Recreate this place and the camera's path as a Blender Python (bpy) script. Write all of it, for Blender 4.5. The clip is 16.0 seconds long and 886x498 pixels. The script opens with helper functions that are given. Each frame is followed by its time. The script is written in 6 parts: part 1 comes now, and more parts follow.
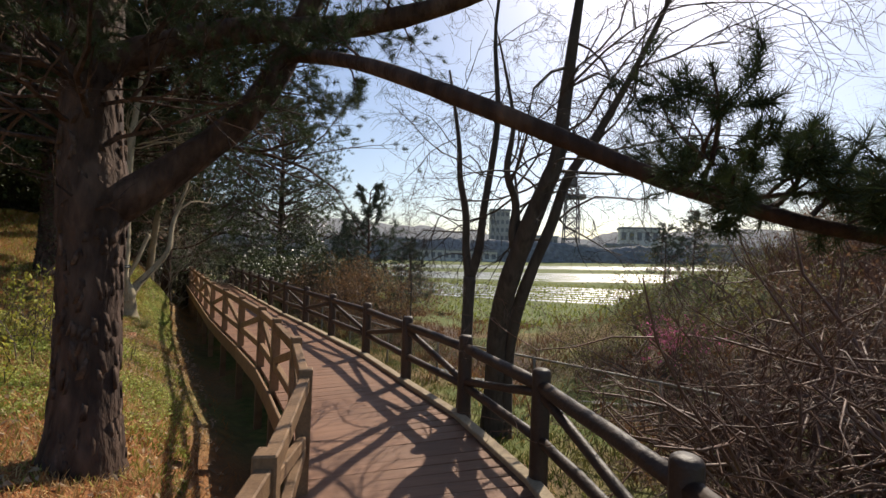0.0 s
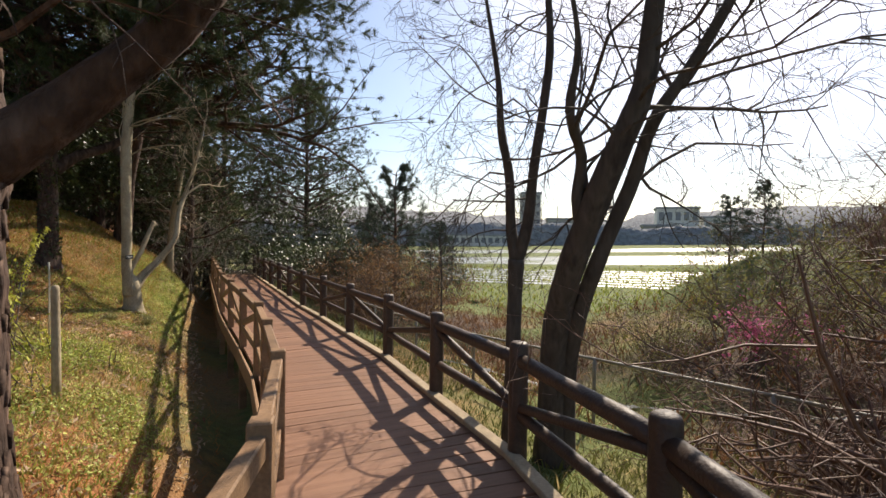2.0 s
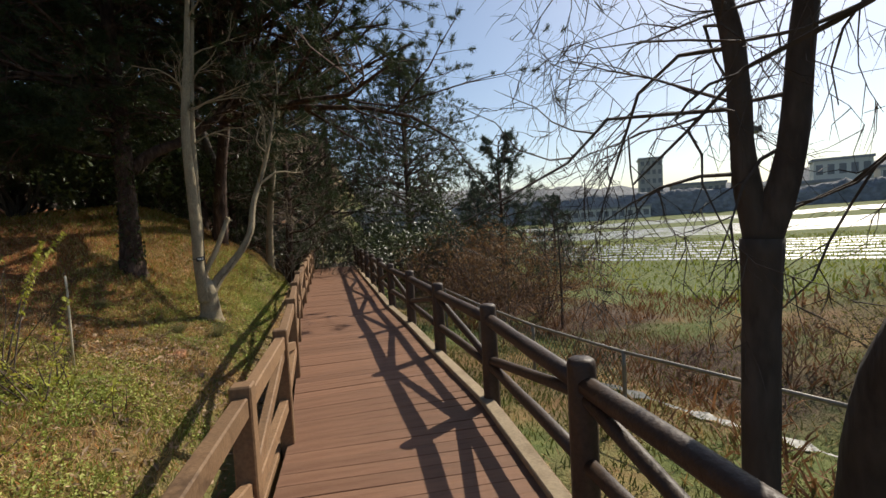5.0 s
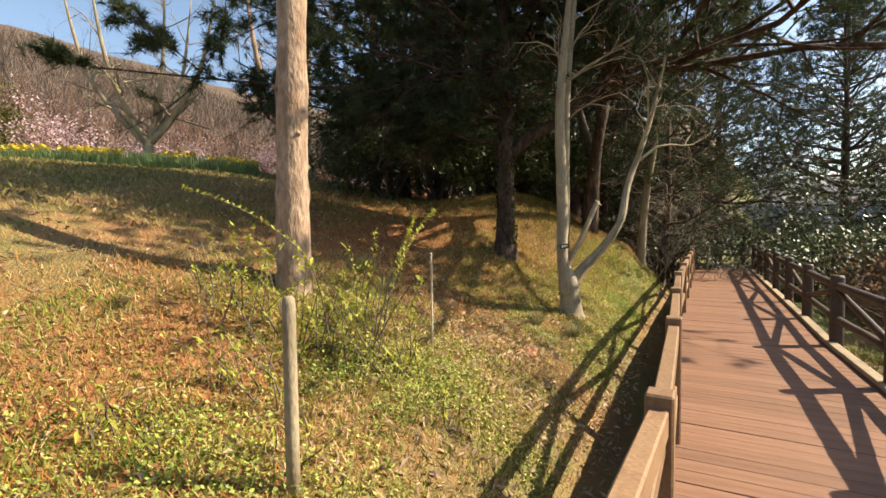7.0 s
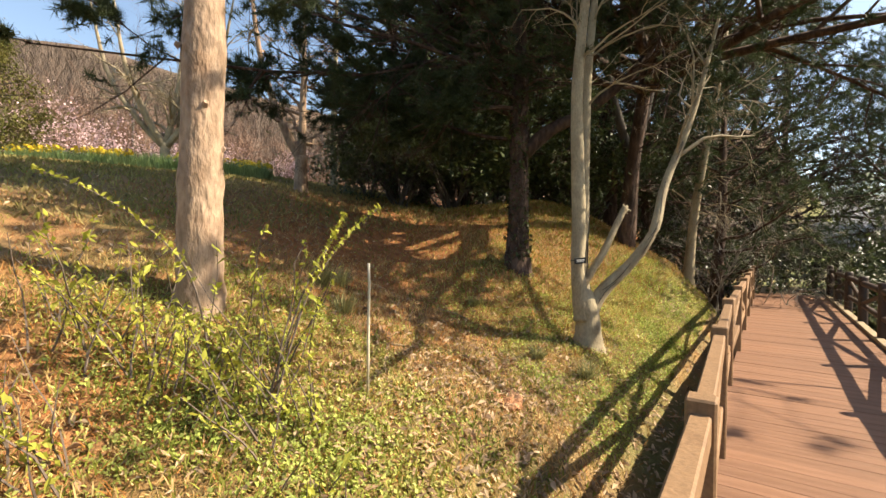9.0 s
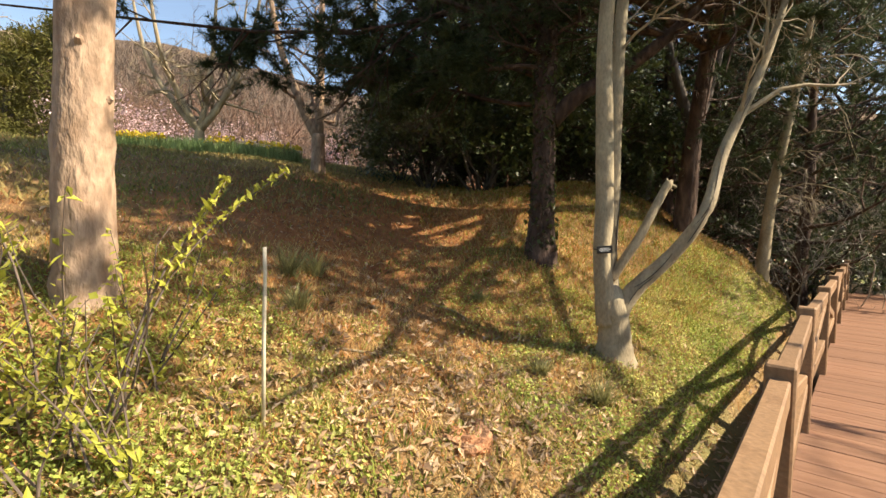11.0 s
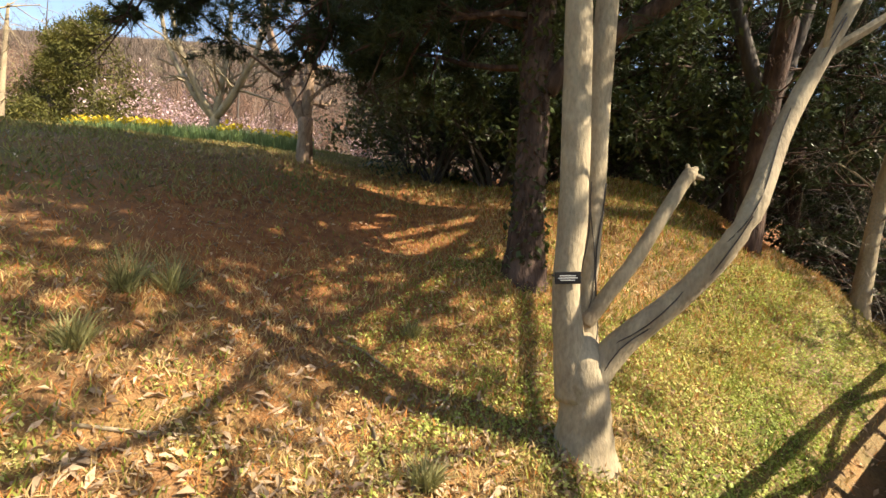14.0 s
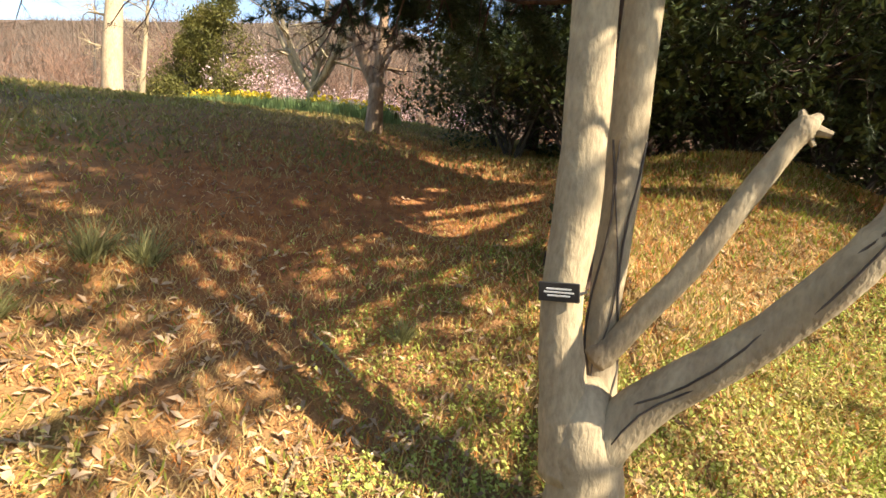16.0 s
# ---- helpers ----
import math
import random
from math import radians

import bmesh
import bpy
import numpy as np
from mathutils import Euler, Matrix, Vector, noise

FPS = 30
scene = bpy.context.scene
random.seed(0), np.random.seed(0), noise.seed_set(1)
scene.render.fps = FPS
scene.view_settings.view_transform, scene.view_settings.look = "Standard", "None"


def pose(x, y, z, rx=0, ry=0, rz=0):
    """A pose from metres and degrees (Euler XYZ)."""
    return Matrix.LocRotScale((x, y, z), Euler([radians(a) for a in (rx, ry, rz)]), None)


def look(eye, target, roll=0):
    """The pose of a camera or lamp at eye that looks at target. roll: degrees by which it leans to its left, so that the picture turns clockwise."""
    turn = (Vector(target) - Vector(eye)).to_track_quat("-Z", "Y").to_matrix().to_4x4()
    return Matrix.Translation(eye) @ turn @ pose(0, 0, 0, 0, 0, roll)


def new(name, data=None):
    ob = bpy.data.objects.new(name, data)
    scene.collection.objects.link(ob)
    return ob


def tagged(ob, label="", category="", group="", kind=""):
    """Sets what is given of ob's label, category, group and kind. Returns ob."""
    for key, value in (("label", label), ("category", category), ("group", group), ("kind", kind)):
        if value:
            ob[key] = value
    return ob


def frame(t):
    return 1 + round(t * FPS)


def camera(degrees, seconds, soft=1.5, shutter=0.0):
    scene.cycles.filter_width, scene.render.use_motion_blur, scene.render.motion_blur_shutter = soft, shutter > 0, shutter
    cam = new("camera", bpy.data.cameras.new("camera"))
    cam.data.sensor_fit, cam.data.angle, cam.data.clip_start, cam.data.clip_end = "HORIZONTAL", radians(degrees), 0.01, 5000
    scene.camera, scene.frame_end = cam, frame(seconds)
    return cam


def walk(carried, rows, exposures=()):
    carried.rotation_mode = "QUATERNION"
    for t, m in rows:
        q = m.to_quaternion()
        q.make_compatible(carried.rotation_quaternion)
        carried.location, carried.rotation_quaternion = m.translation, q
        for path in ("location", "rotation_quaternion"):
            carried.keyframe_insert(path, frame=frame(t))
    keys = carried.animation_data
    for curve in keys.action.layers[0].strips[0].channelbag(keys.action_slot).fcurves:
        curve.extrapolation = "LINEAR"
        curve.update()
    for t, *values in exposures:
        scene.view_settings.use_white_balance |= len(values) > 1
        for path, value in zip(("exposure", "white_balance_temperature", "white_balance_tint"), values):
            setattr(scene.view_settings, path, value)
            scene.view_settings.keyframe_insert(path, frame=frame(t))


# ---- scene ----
cam = camera(88.2, 16.0)
PATH = [
    (0, (1.123, 0.414, 1.683), (0.887, 2.4, 1.714), 2.2),
    (0.5, (0.948, 0.719, 1.683), (0.463, 2.66, 1.668), 2.6),
    (1, (0.871, 1.105, 1.634), (0.299, 3.021, 1.593), 2.6),
    (1.5, (0.878, 1.479, 1.607), (0.337, 3.404, 1.561), 2.4),
    (2, (0.879, 1.809, 1.598), (0.515, 3.775, 1.564), 0.9),
    (2.5, (0.927, 2.179, 1.61), (0.888, 4.179, 1.582), -2.1),
    (3, (1.054, 2.442, 1.577), (1.345, 4.418, 1.487), -5.1),
    (3.5, (1.092, 2.864, 1.512), (1.46, 4.826, 1.389), -6.0),
    (4, (0.974, 3.325, 1.514), (1.03, 5.321, 1.395), -5.7),
    (4.2, (0.863, 3.497, 1.522), (0.724, 5.488, 1.404), -5.1),
    (4.5, (0.633, 3.708, 1.542), (0.269, 5.672, 1.43), -4.5),
    (4.8, (0.407, 3.973, 1.556), (-0.195, 5.876, 1.43), -3.8),
    (5, (0.293, 4.124, 1.562), (-0.527, 5.945, 1.455), -3.1),
    (5.2, (0.18, 4.241, 1.546), (-0.819, 5.97, 1.436), -2.8),
    (7.3, (-1.119, 5.501, 1.457), (-3.001, 6.173, 1.38), -0.6),
    (7.5, (-1.24, 5.644, 1.446), (-3.127, 6.303, 1.373), -0.7),
    (8, (-1.522, 5.951, 1.503), (-3.42, 6.578, 1.429), -0.8),
    (8.5, (-1.741, 6.337, 1.432), (-3.654, 6.921, 1.392), -0.1),
    (9, (-1.939, 6.56, 1.395), (-3.861, 7.114, 1.365), 0.6),
    (9.2, (-2.024, 6.633, 1.395), (-3.95, 7.172, 1.356), 1.0),
    (11.3, (-2.943, 7.804, 1.339), (-4.922, 8.08, 1.252), 1.2),
    (11.5, (-3.029, 7.928, 1.358), (-5.01, 8.19, 1.27), 1.3),
    (12, (-3.421, 8.262, 1.357), (-5.407, 8.484, 1.268), 1.5),
    (12.5, (-3.6, 8.53, 1.378), (-5.59, 8.711, 1.287), 2.0),
    (13, (-3.861, 8.757, 1.405), (-5.855, 8.889, 1.311), 2.4),
    (13.5, (-4.186, 8.948, 1.453), (-6.182, 9.027, 1.358), 2.7),
    (14, (-4.416, 9.178, 1.449), (-6.414, 9.21, 1.351), 3.2),
    (14.5, (-4.759, 9.366, 1.453), (-6.753, 9.3, 1.326), 3.5),
    (15, (-4.995, 9.553, 1.465), (-6.978, 9.346, 1.305), 4.0),
    (15.5, (-5.17, 9.758, 1.505), (-7.139, 9.461, 1.322), 4.4),
    (16, (-5.446, 9.977, 1.509), (-7.381, 9.528, 1.277), 5.3),
]
walk(cam, [(t, look(eye, target, roll)) for t, eye, target, roll in PATH],
     [(0, 0.15, 6650, 13), (0.7, 0.4, 6850, 14), (1.5, 0.6, 6850, 14), (2.5, 0.5, 6750, 13), (3.5, 0.2, 6550, 11), (4.5, 0.05, 6550, 11), (5.2, 0.0, 6650, 10), (7.3, 1.17, 7300, 11), (9.2, 1.25, 7450, 11), (11.5, 1.2, 7450, 12), (14, 1.44, 7400, 12), (16, 1.68, 7400, 12)])

# ---- light ----
SUN_AZ, SUN_EL = 19.3, 40.8     # degrees: to the right of +y, above the horizon
sun_way = Vector((math.sin(radians(SUN_AZ)) * math.cos(radians(SUN_EL)), math.cos(radians(SUN_AZ)) * math.cos(radians(SUN_EL)), math.sin(radians(SUN_EL))))
world = bpy.data.worlds.new("world")
scene.world = world
world.use_nodes = True
wn = world.node_tree.nodes
sky = wn.new("ShaderNodeTexSky")
sky.sky_type = "NISHITA"
sky.sun_disc = False
sky.sun_elevation = radians(SUN_EL)
sky.sun_rotation = radians(SUN_AZ)
sky.air_density, sky.dust_density, sky.ozone_density = 1.1, 1.1, 2.5
wn["Background"].inputs["Strength"].default_value = 0.113
world.node_tree.links.new(sky.outputs[0], wn["Background"].inputs[0])
sun = new("sun", bpy.data.lights.new("sun", "SUN"))
sun.data.energy, sun.data.angle, sun.data.color = 5.0, radians(0.53), (1.0, 0.92, 0.78)
sun.matrix_world = look((0, 0, 30), Vector((0, 0, 30)) - sun_way)


# ---- materials ----
def mat(name, stops, scale=6.0, rough=0.8, bump=0.3, bump_scale=None, fine=0.25, stretch=(1, 1, 1), metal=0.0, spec=0.3, random_hue=0.0, trans=0.0, detail=6.0, dist=0.02, island=False):
    """A procedural surface: colours blended by a broad noise, broken up by a fine one."""
    m = bpy.data.materials.new(name)
    m.use_nodes = True
    nt = m.node_tree
    n, l = nt.nodes, nt.links
    b = n["Principled BSDF"]
    co = n.new("ShaderNodeTexCoord")
    mp = n.new("ShaderNodeMapping")
    mp.inputs["Scale"].default_value = stretch
    l.new(co.outputs["Object"], mp.inputs[0])
    big = n.new("ShaderNodeTexNoise")
    big.inputs["Scale"].default_value, big.inputs["Detail"].default_value = scale, detail
    l.new(mp.outputs[0], big.inputs[0])
    ramp = n.new("ShaderNodeValToRGB")
    el = ramp.color_ramp.elements
    while len(el) < len(stops):
        el.new(0.5)
    for k, c in enumerate(stops):
        el[k].position = 0.3 + 0.4 * k / max(1, len(stops) - 1)
        el[k].color = (*c, 1)
    l.new(big.outputs["Fac"], ramp.inputs[0])
    small = n.new("ShaderNodeTexNoise")
    small.inputs["Scale"].default_value, small.inputs["Detail"].default_value = (bump_scale or scale * 9), 4
    l.new(mp.outputs[0], small.inputs[0])
    mul = n.new("ShaderNodeMapRange")
    mul.inputs["To Min"].default_value, mul.inputs["To Max"].default_value = 1 - fine * 1.6, 1 + fine * 1.6
    l.new(small.outputs["Fac"], mul.inputs[0])
    mix = n.new("ShaderNodeMix")
    mix.data_type, mix.blend_type = "RGBA", "MULTIPLY"
    mix.inputs["Factor"].default_value = 1.0
    l.new(ramp.outputs[0], mix.inputs[6])
    l.new(mul.outputs[0], mix.inputs[7])
    out = mix.outputs[2]
    if random_hue:
        hsv = n.new("ShaderNodeHueSaturation")
        if island:
            src = n.new("ShaderNodeNewGeometry").outputs["Random Per Island"]
        else:
            src = n.new("ShaderNodeObjectInfo").outputs["Random"]
        r = n.new("ShaderNodeMapRange")
        r.inputs["To Min"].default_value, r.inputs["To Max"].default_value = 1 - random_hue, 1 + random_hue
        l.new(src, r.inputs[0])
        l.new(r.outputs[0], hsv.inputs["Value"])
        l.new(out, hsv.inputs["Color"])
        out = hsv.outputs[0]
    l.new(out, b.inputs["Base Color"])
    b.inputs["Roughness"].default_value, b.inputs["Metallic"].default_value = rough, metal
    b.inputs["Specular IOR Level"].default_value = spec
    if bump:
        bp = n.new("ShaderNodeBump")
        bp.inputs["Strength"].default_value, bp.inputs["Distance"].default_value = bump, dist
        l.new(small.outputs["Fac"], bp.inputs["Height"])
        l.new(bp.outputs[0], b.inputs["Normal"])
    if trans:
        tr = n.new("ShaderNodeBsdfTranslucent")
        l.new(out, tr.inputs[0])
        ms = n.new("ShaderNodeMixShader")
        ms.inputs[0].default_value = trans
        l.new(b.outputs[0], ms.inputs[1])
        l.new(tr.outputs[0], ms.inputs[2])
        l.new(ms.outputs[0], n["Material Output"].inputs[0])
    return m


M_soil = mat("soil_and_litter", [(0.13, 0.083, 0.042), (0.215, 0.152, 0.072), (0.28, 0.165, 0.073), (0.18, 0.165, 0.056)], 0.9, 0.95, 0.8, 38, 0.4, dist=0.05)
def add_cover(m, name, colour_a, colour_b):
    """Lets a mesh field of that name blend another cover into the soil."""
    nt = m.node_tree
    n, l = nt.nodes, nt.links
    b = n["Principled BSDF"]
    old = b.inputs["Base Color"].links[0].from_socket
    at = n.new("ShaderNodeAttribute")
    at.attribute_name = name
    no = n.new("ShaderNodeTexNoise")
    no.inputs["Scale"].default_value, no.inputs["Detail"].default_value = 7, 8
    co = n.new("ShaderNodeTexCoord")
    l.new(co.outputs["Object"], no.inputs[0])
    cr = n.new("ShaderNodeValToRGB")
    cr.color_ramp.elements[0].color, cr.color_ramp.elements[1].color = (*colour_a, 1), (*colour_b, 1)
    cr.color_ramp.elements[0].position, cr.color_ramp.elements[1].position = 0.35, 0.65
    l.new(no.outputs["Fac"], cr.inputs[0])
    ad = n.new("ShaderNodeMath")
    ad.operation = "MULTIPLY_ADD"
    ad.inputs[1].default_value = 1.6
    su = n.new("ShaderNodeMath")
    su.operation = "SUBTRACT"
    su.inputs[1].default_value = 0.75
    l.new(no.outputs["Fac"], su.inputs[0])
    l.new(at.outputs["Fac"], ad.inputs[0])
    l.new(su.outputs[0], ad.inputs[2])
    ad.use_clamp = True
    mx = n.new("ShaderNodeMix")
    mx.data_type = "RGBA"
    l.new(ad.outputs[0], mx.inputs["Factor"])
    l.new(old, mx.inputs[6])
    l.new(cr.outputs[0], mx.inputs[7])
    l.new(mx.outputs[2], b.inputs["Base Color"])


add_cover(M_soil, "green", (0.085, 0.12, 0.03), (0.17, 0.18, 0.055))
add_cover(M_soil, "rust", (0.20, 0.08, 0.033), (0.35, 0.155, 0.06))
add_cover(M_soil, "scrub", (0.075, 0.05, 0.035), (0.15, 0.10, 0.065))
M_plank = mat("boardwalk_planks", [(0.17, 0.082, 0.047), (0.245, 0.13, 0.079), (0.20, 0.108, 0.066)], 1.6, 0.62, 0.35, 60, 0.26, stretch=(1, 14, 14), random_hue=0.13, dist=0.006)
M_kerb = mat("weathered_edge_board", [(0.26, 0.19, 0.12), (0.36, 0.28, 0.18), (0.24, 0.18, 0.11)], 3, 0.8, 0.4, 50, 0.25, random_hue=0.1, dist=0.006)
M_log = mat("dark_round_timber", [(0.032, 0.019, 0.013), (0.058, 0.035, 0.023), (0.042, 0.026, 0.018)], 4, 0.55, 0.5, 45, 0.3, random_hue=0.15, spec=0.45, dist=0.01)
M_sawn = mat("brown_sawn_timber", [(0.17, 0.095, 0.05), (0.25, 0.15, 0.08), (0.20, 0.12, 0.065)], 4, 0.65, 0.4, 60, 0.28, random_hue=0.15, dist=0.006)
M_pine_bark = mat("scaly_pine_bark", [(0.034, 0.021, 0.015), (0.07, 0.042, 0.03), (0.125, 0.08, 0.058)], 7, 0.9, 1.0, 16, 0.5, stretch=(1, 1, 0.35), dist=0.05)
M_pine_scale = mat("flaking_bark_plates", [(0.036, 0.022, 0.016), (0.075, 0.046, 0.033), (0.13, 0.085, 0.062)], 9, 0.9, 0.8, 40, 0.4, random_hue=0.2, island=True, dist=0.01)
M_pale_bark = mat("smooth_grey_bark", [(0.19, 0.145, 0.092), (0.28, 0.226, 0.144), (0.35, 0.288, 0.186), (0.25, 0.197, 0.126)], 3.6, 0.8, 0.7, 48, 0.28, stretch=(1, 1, 0.45), dist=0.01)
M_cream_bark = mat("smooth_cream_bark", [(0.30, 0.22, 0.14), (0.42, 0.33, 0.22), (0.36, 0.27, 0.17)], 4, 0.85, 0.6, 30, 0.35, stretch=(1, 1, 0.35), dist=0.02)
M_peel_bark = mat("peeling_tan_bark", [(0.24, 0.15, 0.095), (0.37, 0.26, 0.18), (0.19, 0.12, 0.075)], 5, 0.9, 0.9, 18, 0.4, stretch=(1, 1, 0.45), dist=0.035)
M_dark_bark = mat("dark_grey_bark", [(0.05, 0.04, 0.033), (0.085, 0.07, 0.057), (0.062, 0.051, 0.042)], 6, 0.85, 0.7, 24, 0.35, stretch=(1, 1, 0.3), dist=0.02)
M_twig = mat("bare_twigs", [(0.10, 0.075, 0.058), (0.16, 0.12, 0.095)], 3, 0.8, 0, 30, 0.2, random_hue=0.3, island=True)
M_brush = mat("brown_brushwood", [(0.13, 0.066, 0.045), (0.21, 0.12, 0.08), (0.16, 0.085, 0.058)], 0.8, 0.75, 0, 30, 0.2, random_hue=0.35, island=True, spec=0.4)
M_near_brush = mat("grey_brown_bush_bark", [(0.078, 0.039, 0.025), (0.145, 0.08, 0.052), (0.105, 0.056, 0.036)], 3, 0.65, 0, 30, 0.25, random_hue=0.35, island=True, spec=0.45)
M_needle = mat("pine_needles", [(0.027, 0.041, 0.016), (0.054, 0.072, 0.025), (0.038, 0.054, 0.024)], 1.2, 0.6, 0, 20, 0.2, random_hue=0.3, island=True, trans=0.25)
M_needle_blue = mat("blue_green_needles", [(0.05, 0.07, 0.05), (0.085, 0.11, 0.07)], 1.2, 0.6, 0, 20, 0.2, random_hue=0.3, island=True, trans=0.25)
M_evergreen = mat("glossy_evergreen_leaves", [(0.04, 0.058, 0.02), (0.09, 0.115, 0.036)], 1.5, 0.4, 0, 20, 0.2, random_hue=0.35, island=True, trans=0.2, spec=0.5)
M_spring = mat("fresh_spring_leaves", [(0.34, 0.36, 0.05), (0.50, 0.47, 0.09)], 2, 0.6, 0, 20, 0.2, random_hue=0.3, island=True, trans=0.45)
M_grass = mat("green_grass", [(0.13, 0.18, 0.03), (0.25, 0.28, 0.05), (0.34, 0.31, 0.075)], 0.7, 0.7, 0, 20, 0.2, random_hue=0.35, island=True, trans=0.35)
M_straw = mat("dry_straw", [(0.42, 0.28, 0.11), (0.55, 0.40, 0.18), (0.36, 0.19, 0.065)], 0.8, 0.8, 0, 20, 0.2, random_hue=0.3, island=True, trans=0.25)
M_litter = mat("dead_leaves", [(0.29, 0.18, 0.1), (0.45, 0.33, 0.21), (0.21, 0.105, 0.055)], 1.2, 0.75, 0, 20, 0.2, random_hue=0.5, island=True, trans=0.15)
M_rust = mat("rusty_pine_straw", [(0.34, 0.115, 0.03), (0.47, 0.19, 0.05), (0.27, 0.095, 0.03)], 1.0, 0.8, 0, 20, 0.2, random_hue=0.3, island=True, trans=0.1)
M_pink = mat("pink_blossom", [(0.68, 0.46, 0.48), (0.80, 0.63, 0.62)], 2, 0.7, 0, 20, 0.15, random_hue=0.2, island=True, trans=0.4)
M_magenta = mat("magenta_azalea_flowers", [(0.60, 0.11, 0.28), (0.70, 0.22, 0.38)], 2, 0.7, 0, 20, 0.15, random_hue=0.2, island=True, trans=0.4)
M_yellow = mat("yellow_petals", [(0.75, 0.52, 0.03), (0.85, 0.66, 0.08)], 2, 0.6, 0, 20, 0.1, random_hue=0.2, island=True, trans=0.3)
M_film = mat("plastic_mulch_film", [(0.24, 0.25, 0.27), (0.36, 0.37, 0.39)], 0.6, 0.38, 0.8, 6, 0.2, spec=0.6, dist=0.05, stretch=(0.2, 1, 1))
M_fieldgrass = mat("field_grass", [(0.10, 0.14, 0.04), (0.17, 0.18, 0.06), (0.20, 0.17, 0.08)], 0.35, 0.9, 0.6, 10, 0.35, dist=0.08)
M_metal = mat("galvanised_tube", [(0.22, 0.20, 0.17), (0.30, 0.28, 0.24)], 5, 0.6, 0.2, 60, 0.2, metal=0.3, dist=0.004)
M_mesh = mat("green_coated_wire", [(0.05, 0.12, 0.09), (0.08, 0.16, 0.12)], 5, 0.5, 0, 30, 0.1)
M_bamboo = mat("pale_cane", [(0.52, 0.45, 0.32), (0.62, 0.55, 0.42)], 8, 0.6, 0.2, 60, 0.15, dist=0.003)
M_black = mat("black_plate", [(0.02, 0.02, 0.02), (0.035, 0.033, 0.03)], 8, 0.4, 0, 60, 0.1)
M_white = mat("white_lettering", [(0.55, 0.55, 0.52), (0.65, 0.65, 0.62)], 8, 0.5, 0, 60, 0.1)
M_concrete = mat("pale_concrete", [(0.36, 0.35, 0.33), (0.46, 0.45, 0.42)], 0.3, 0.85, 0.2, 6, 0.15)
# Dark panes lightened for distance, haze mixed into the colour.
M_glass_far = mat("hazed_dark_windows", [(0.17, 0.18, 0.20), (0.22, 0.23, 0.25)], 0.5, 0.3, 0, 6, 0.1)
# Distance haze is put into the pale blue-grey of these woods.
M_hill = mat("hazed_distant_woods", [(0.19, 0.20, 0.205), (0.25, 0.25, 0.25), (0.18, 0.195, 0.20)], 0.08, 1.0, 0.8, 0.7, 0.4, dist=1.5)
M_roof = mat("grey_sheet_roof", [(0.25, 0.26, 0.29), (0.33, 0.34, 0.37)], 0.5, 0.5, 0, 6, 0.15)
# Dark steel greyed and lightened: far haze painted into its colour.
M_brown_steel = mat("hazed_dark_steel", [(0.11, 0.11, 0.115), (0.15, 0.145, 0.14)], 0.5, 0.6, 0, 6, 0.15)


# ---- mesh helpers ----
class Mesh:
    """Collects vertices and faces for one mesh."""

    def __init__(self):
        self.v, self.f = [], []

    def tube(self, pts, radii, sides=6, cap=True):
        pts = [Vector(p) for p in pts]
        base = len(self.v)
        up = Vector((0.13, 0.31, 0.94))
        for k, p in enumerate(pts):
            d = (pts[min(k + 1, len(pts) - 1)] - pts[max(k - 1, 0)]).normalized()
            a = d.cross(up)
            if a.length < 0.1:
                a = d.cross(Vector((1, 0, 0)))
            a.normalize()
            b = d.cross(a)
            for j in range(sides):
                w = 2 * math.pi * j / sides
                self.v.append(p + (a * math.cos(w) + b * math.sin(w)) * radii[k])
        for k in range(len(pts) - 1):
            for j in range(sides):
                q = (j + 1) % sides
                self.f.append((base + k * sides + j, base + k * sides + q, base + (k + 1) * sides + q, base + (k + 1) * sides + j))
        if cap:
            self.f.append(tuple(base + (len(pts) - 1) * sides + j for j in range(sides)))
            self.f.append(tuple(base + j for j in reversed(range(sides))))

    def box(self, c, half, turn=None):
        base = len(self.v)
        for z in (-1, 1):
            for y in (-1, 1):
                for x in (-1, 1):
                    p = Vector((x * half[0], y * half[1], z * half[2]))
                    if turn is not None:
                        p = turn @ p
                    self.v.append(p + Vector(c))
        for q in ((0, 2, 3, 1), (4, 5, 7, 6), (0, 1, 5, 4), (2, 6, 7, 3), (0, 4, 6, 2), (1, 3, 7, 5)):
            self.f.append(tuple(base + k for k in q))

    def arrays(self, verts, faces):
        base = len(self.v)
        self.v.extend(map(tuple, verts))
        self.f.extend(tuple(int(i) + base for i in f) for f in faces)

    def data(self, name, material, smooth=False):
        me = bpy.data.meshes.new(name)
        me.from_pydata([tuple(p) for p in self.v], [], self.f)
        me.materials.append(material)
        if smooth:
            me.shade_smooth()
        me.update()
        return me


def part(name, mesh, material, parent=None, label="", smooth=False):
    """Links a Mesh (or mesh data) as one object, under a thing or a part."""
    data = mesh.data(name, material, smooth) if isinstance(mesh, Mesh) else mesh
    ob = new(name, data)
    if parent is not None:
        ob.parent = parent
    if label:
        tagged(ob, label)
    return ob


def thing(name, at, label, category, group="", kind=""):
    ob = new(name)
    ob.empty_display_size = 0.2
    ob.location = at
    return tagged(ob, label, category, group, kind)


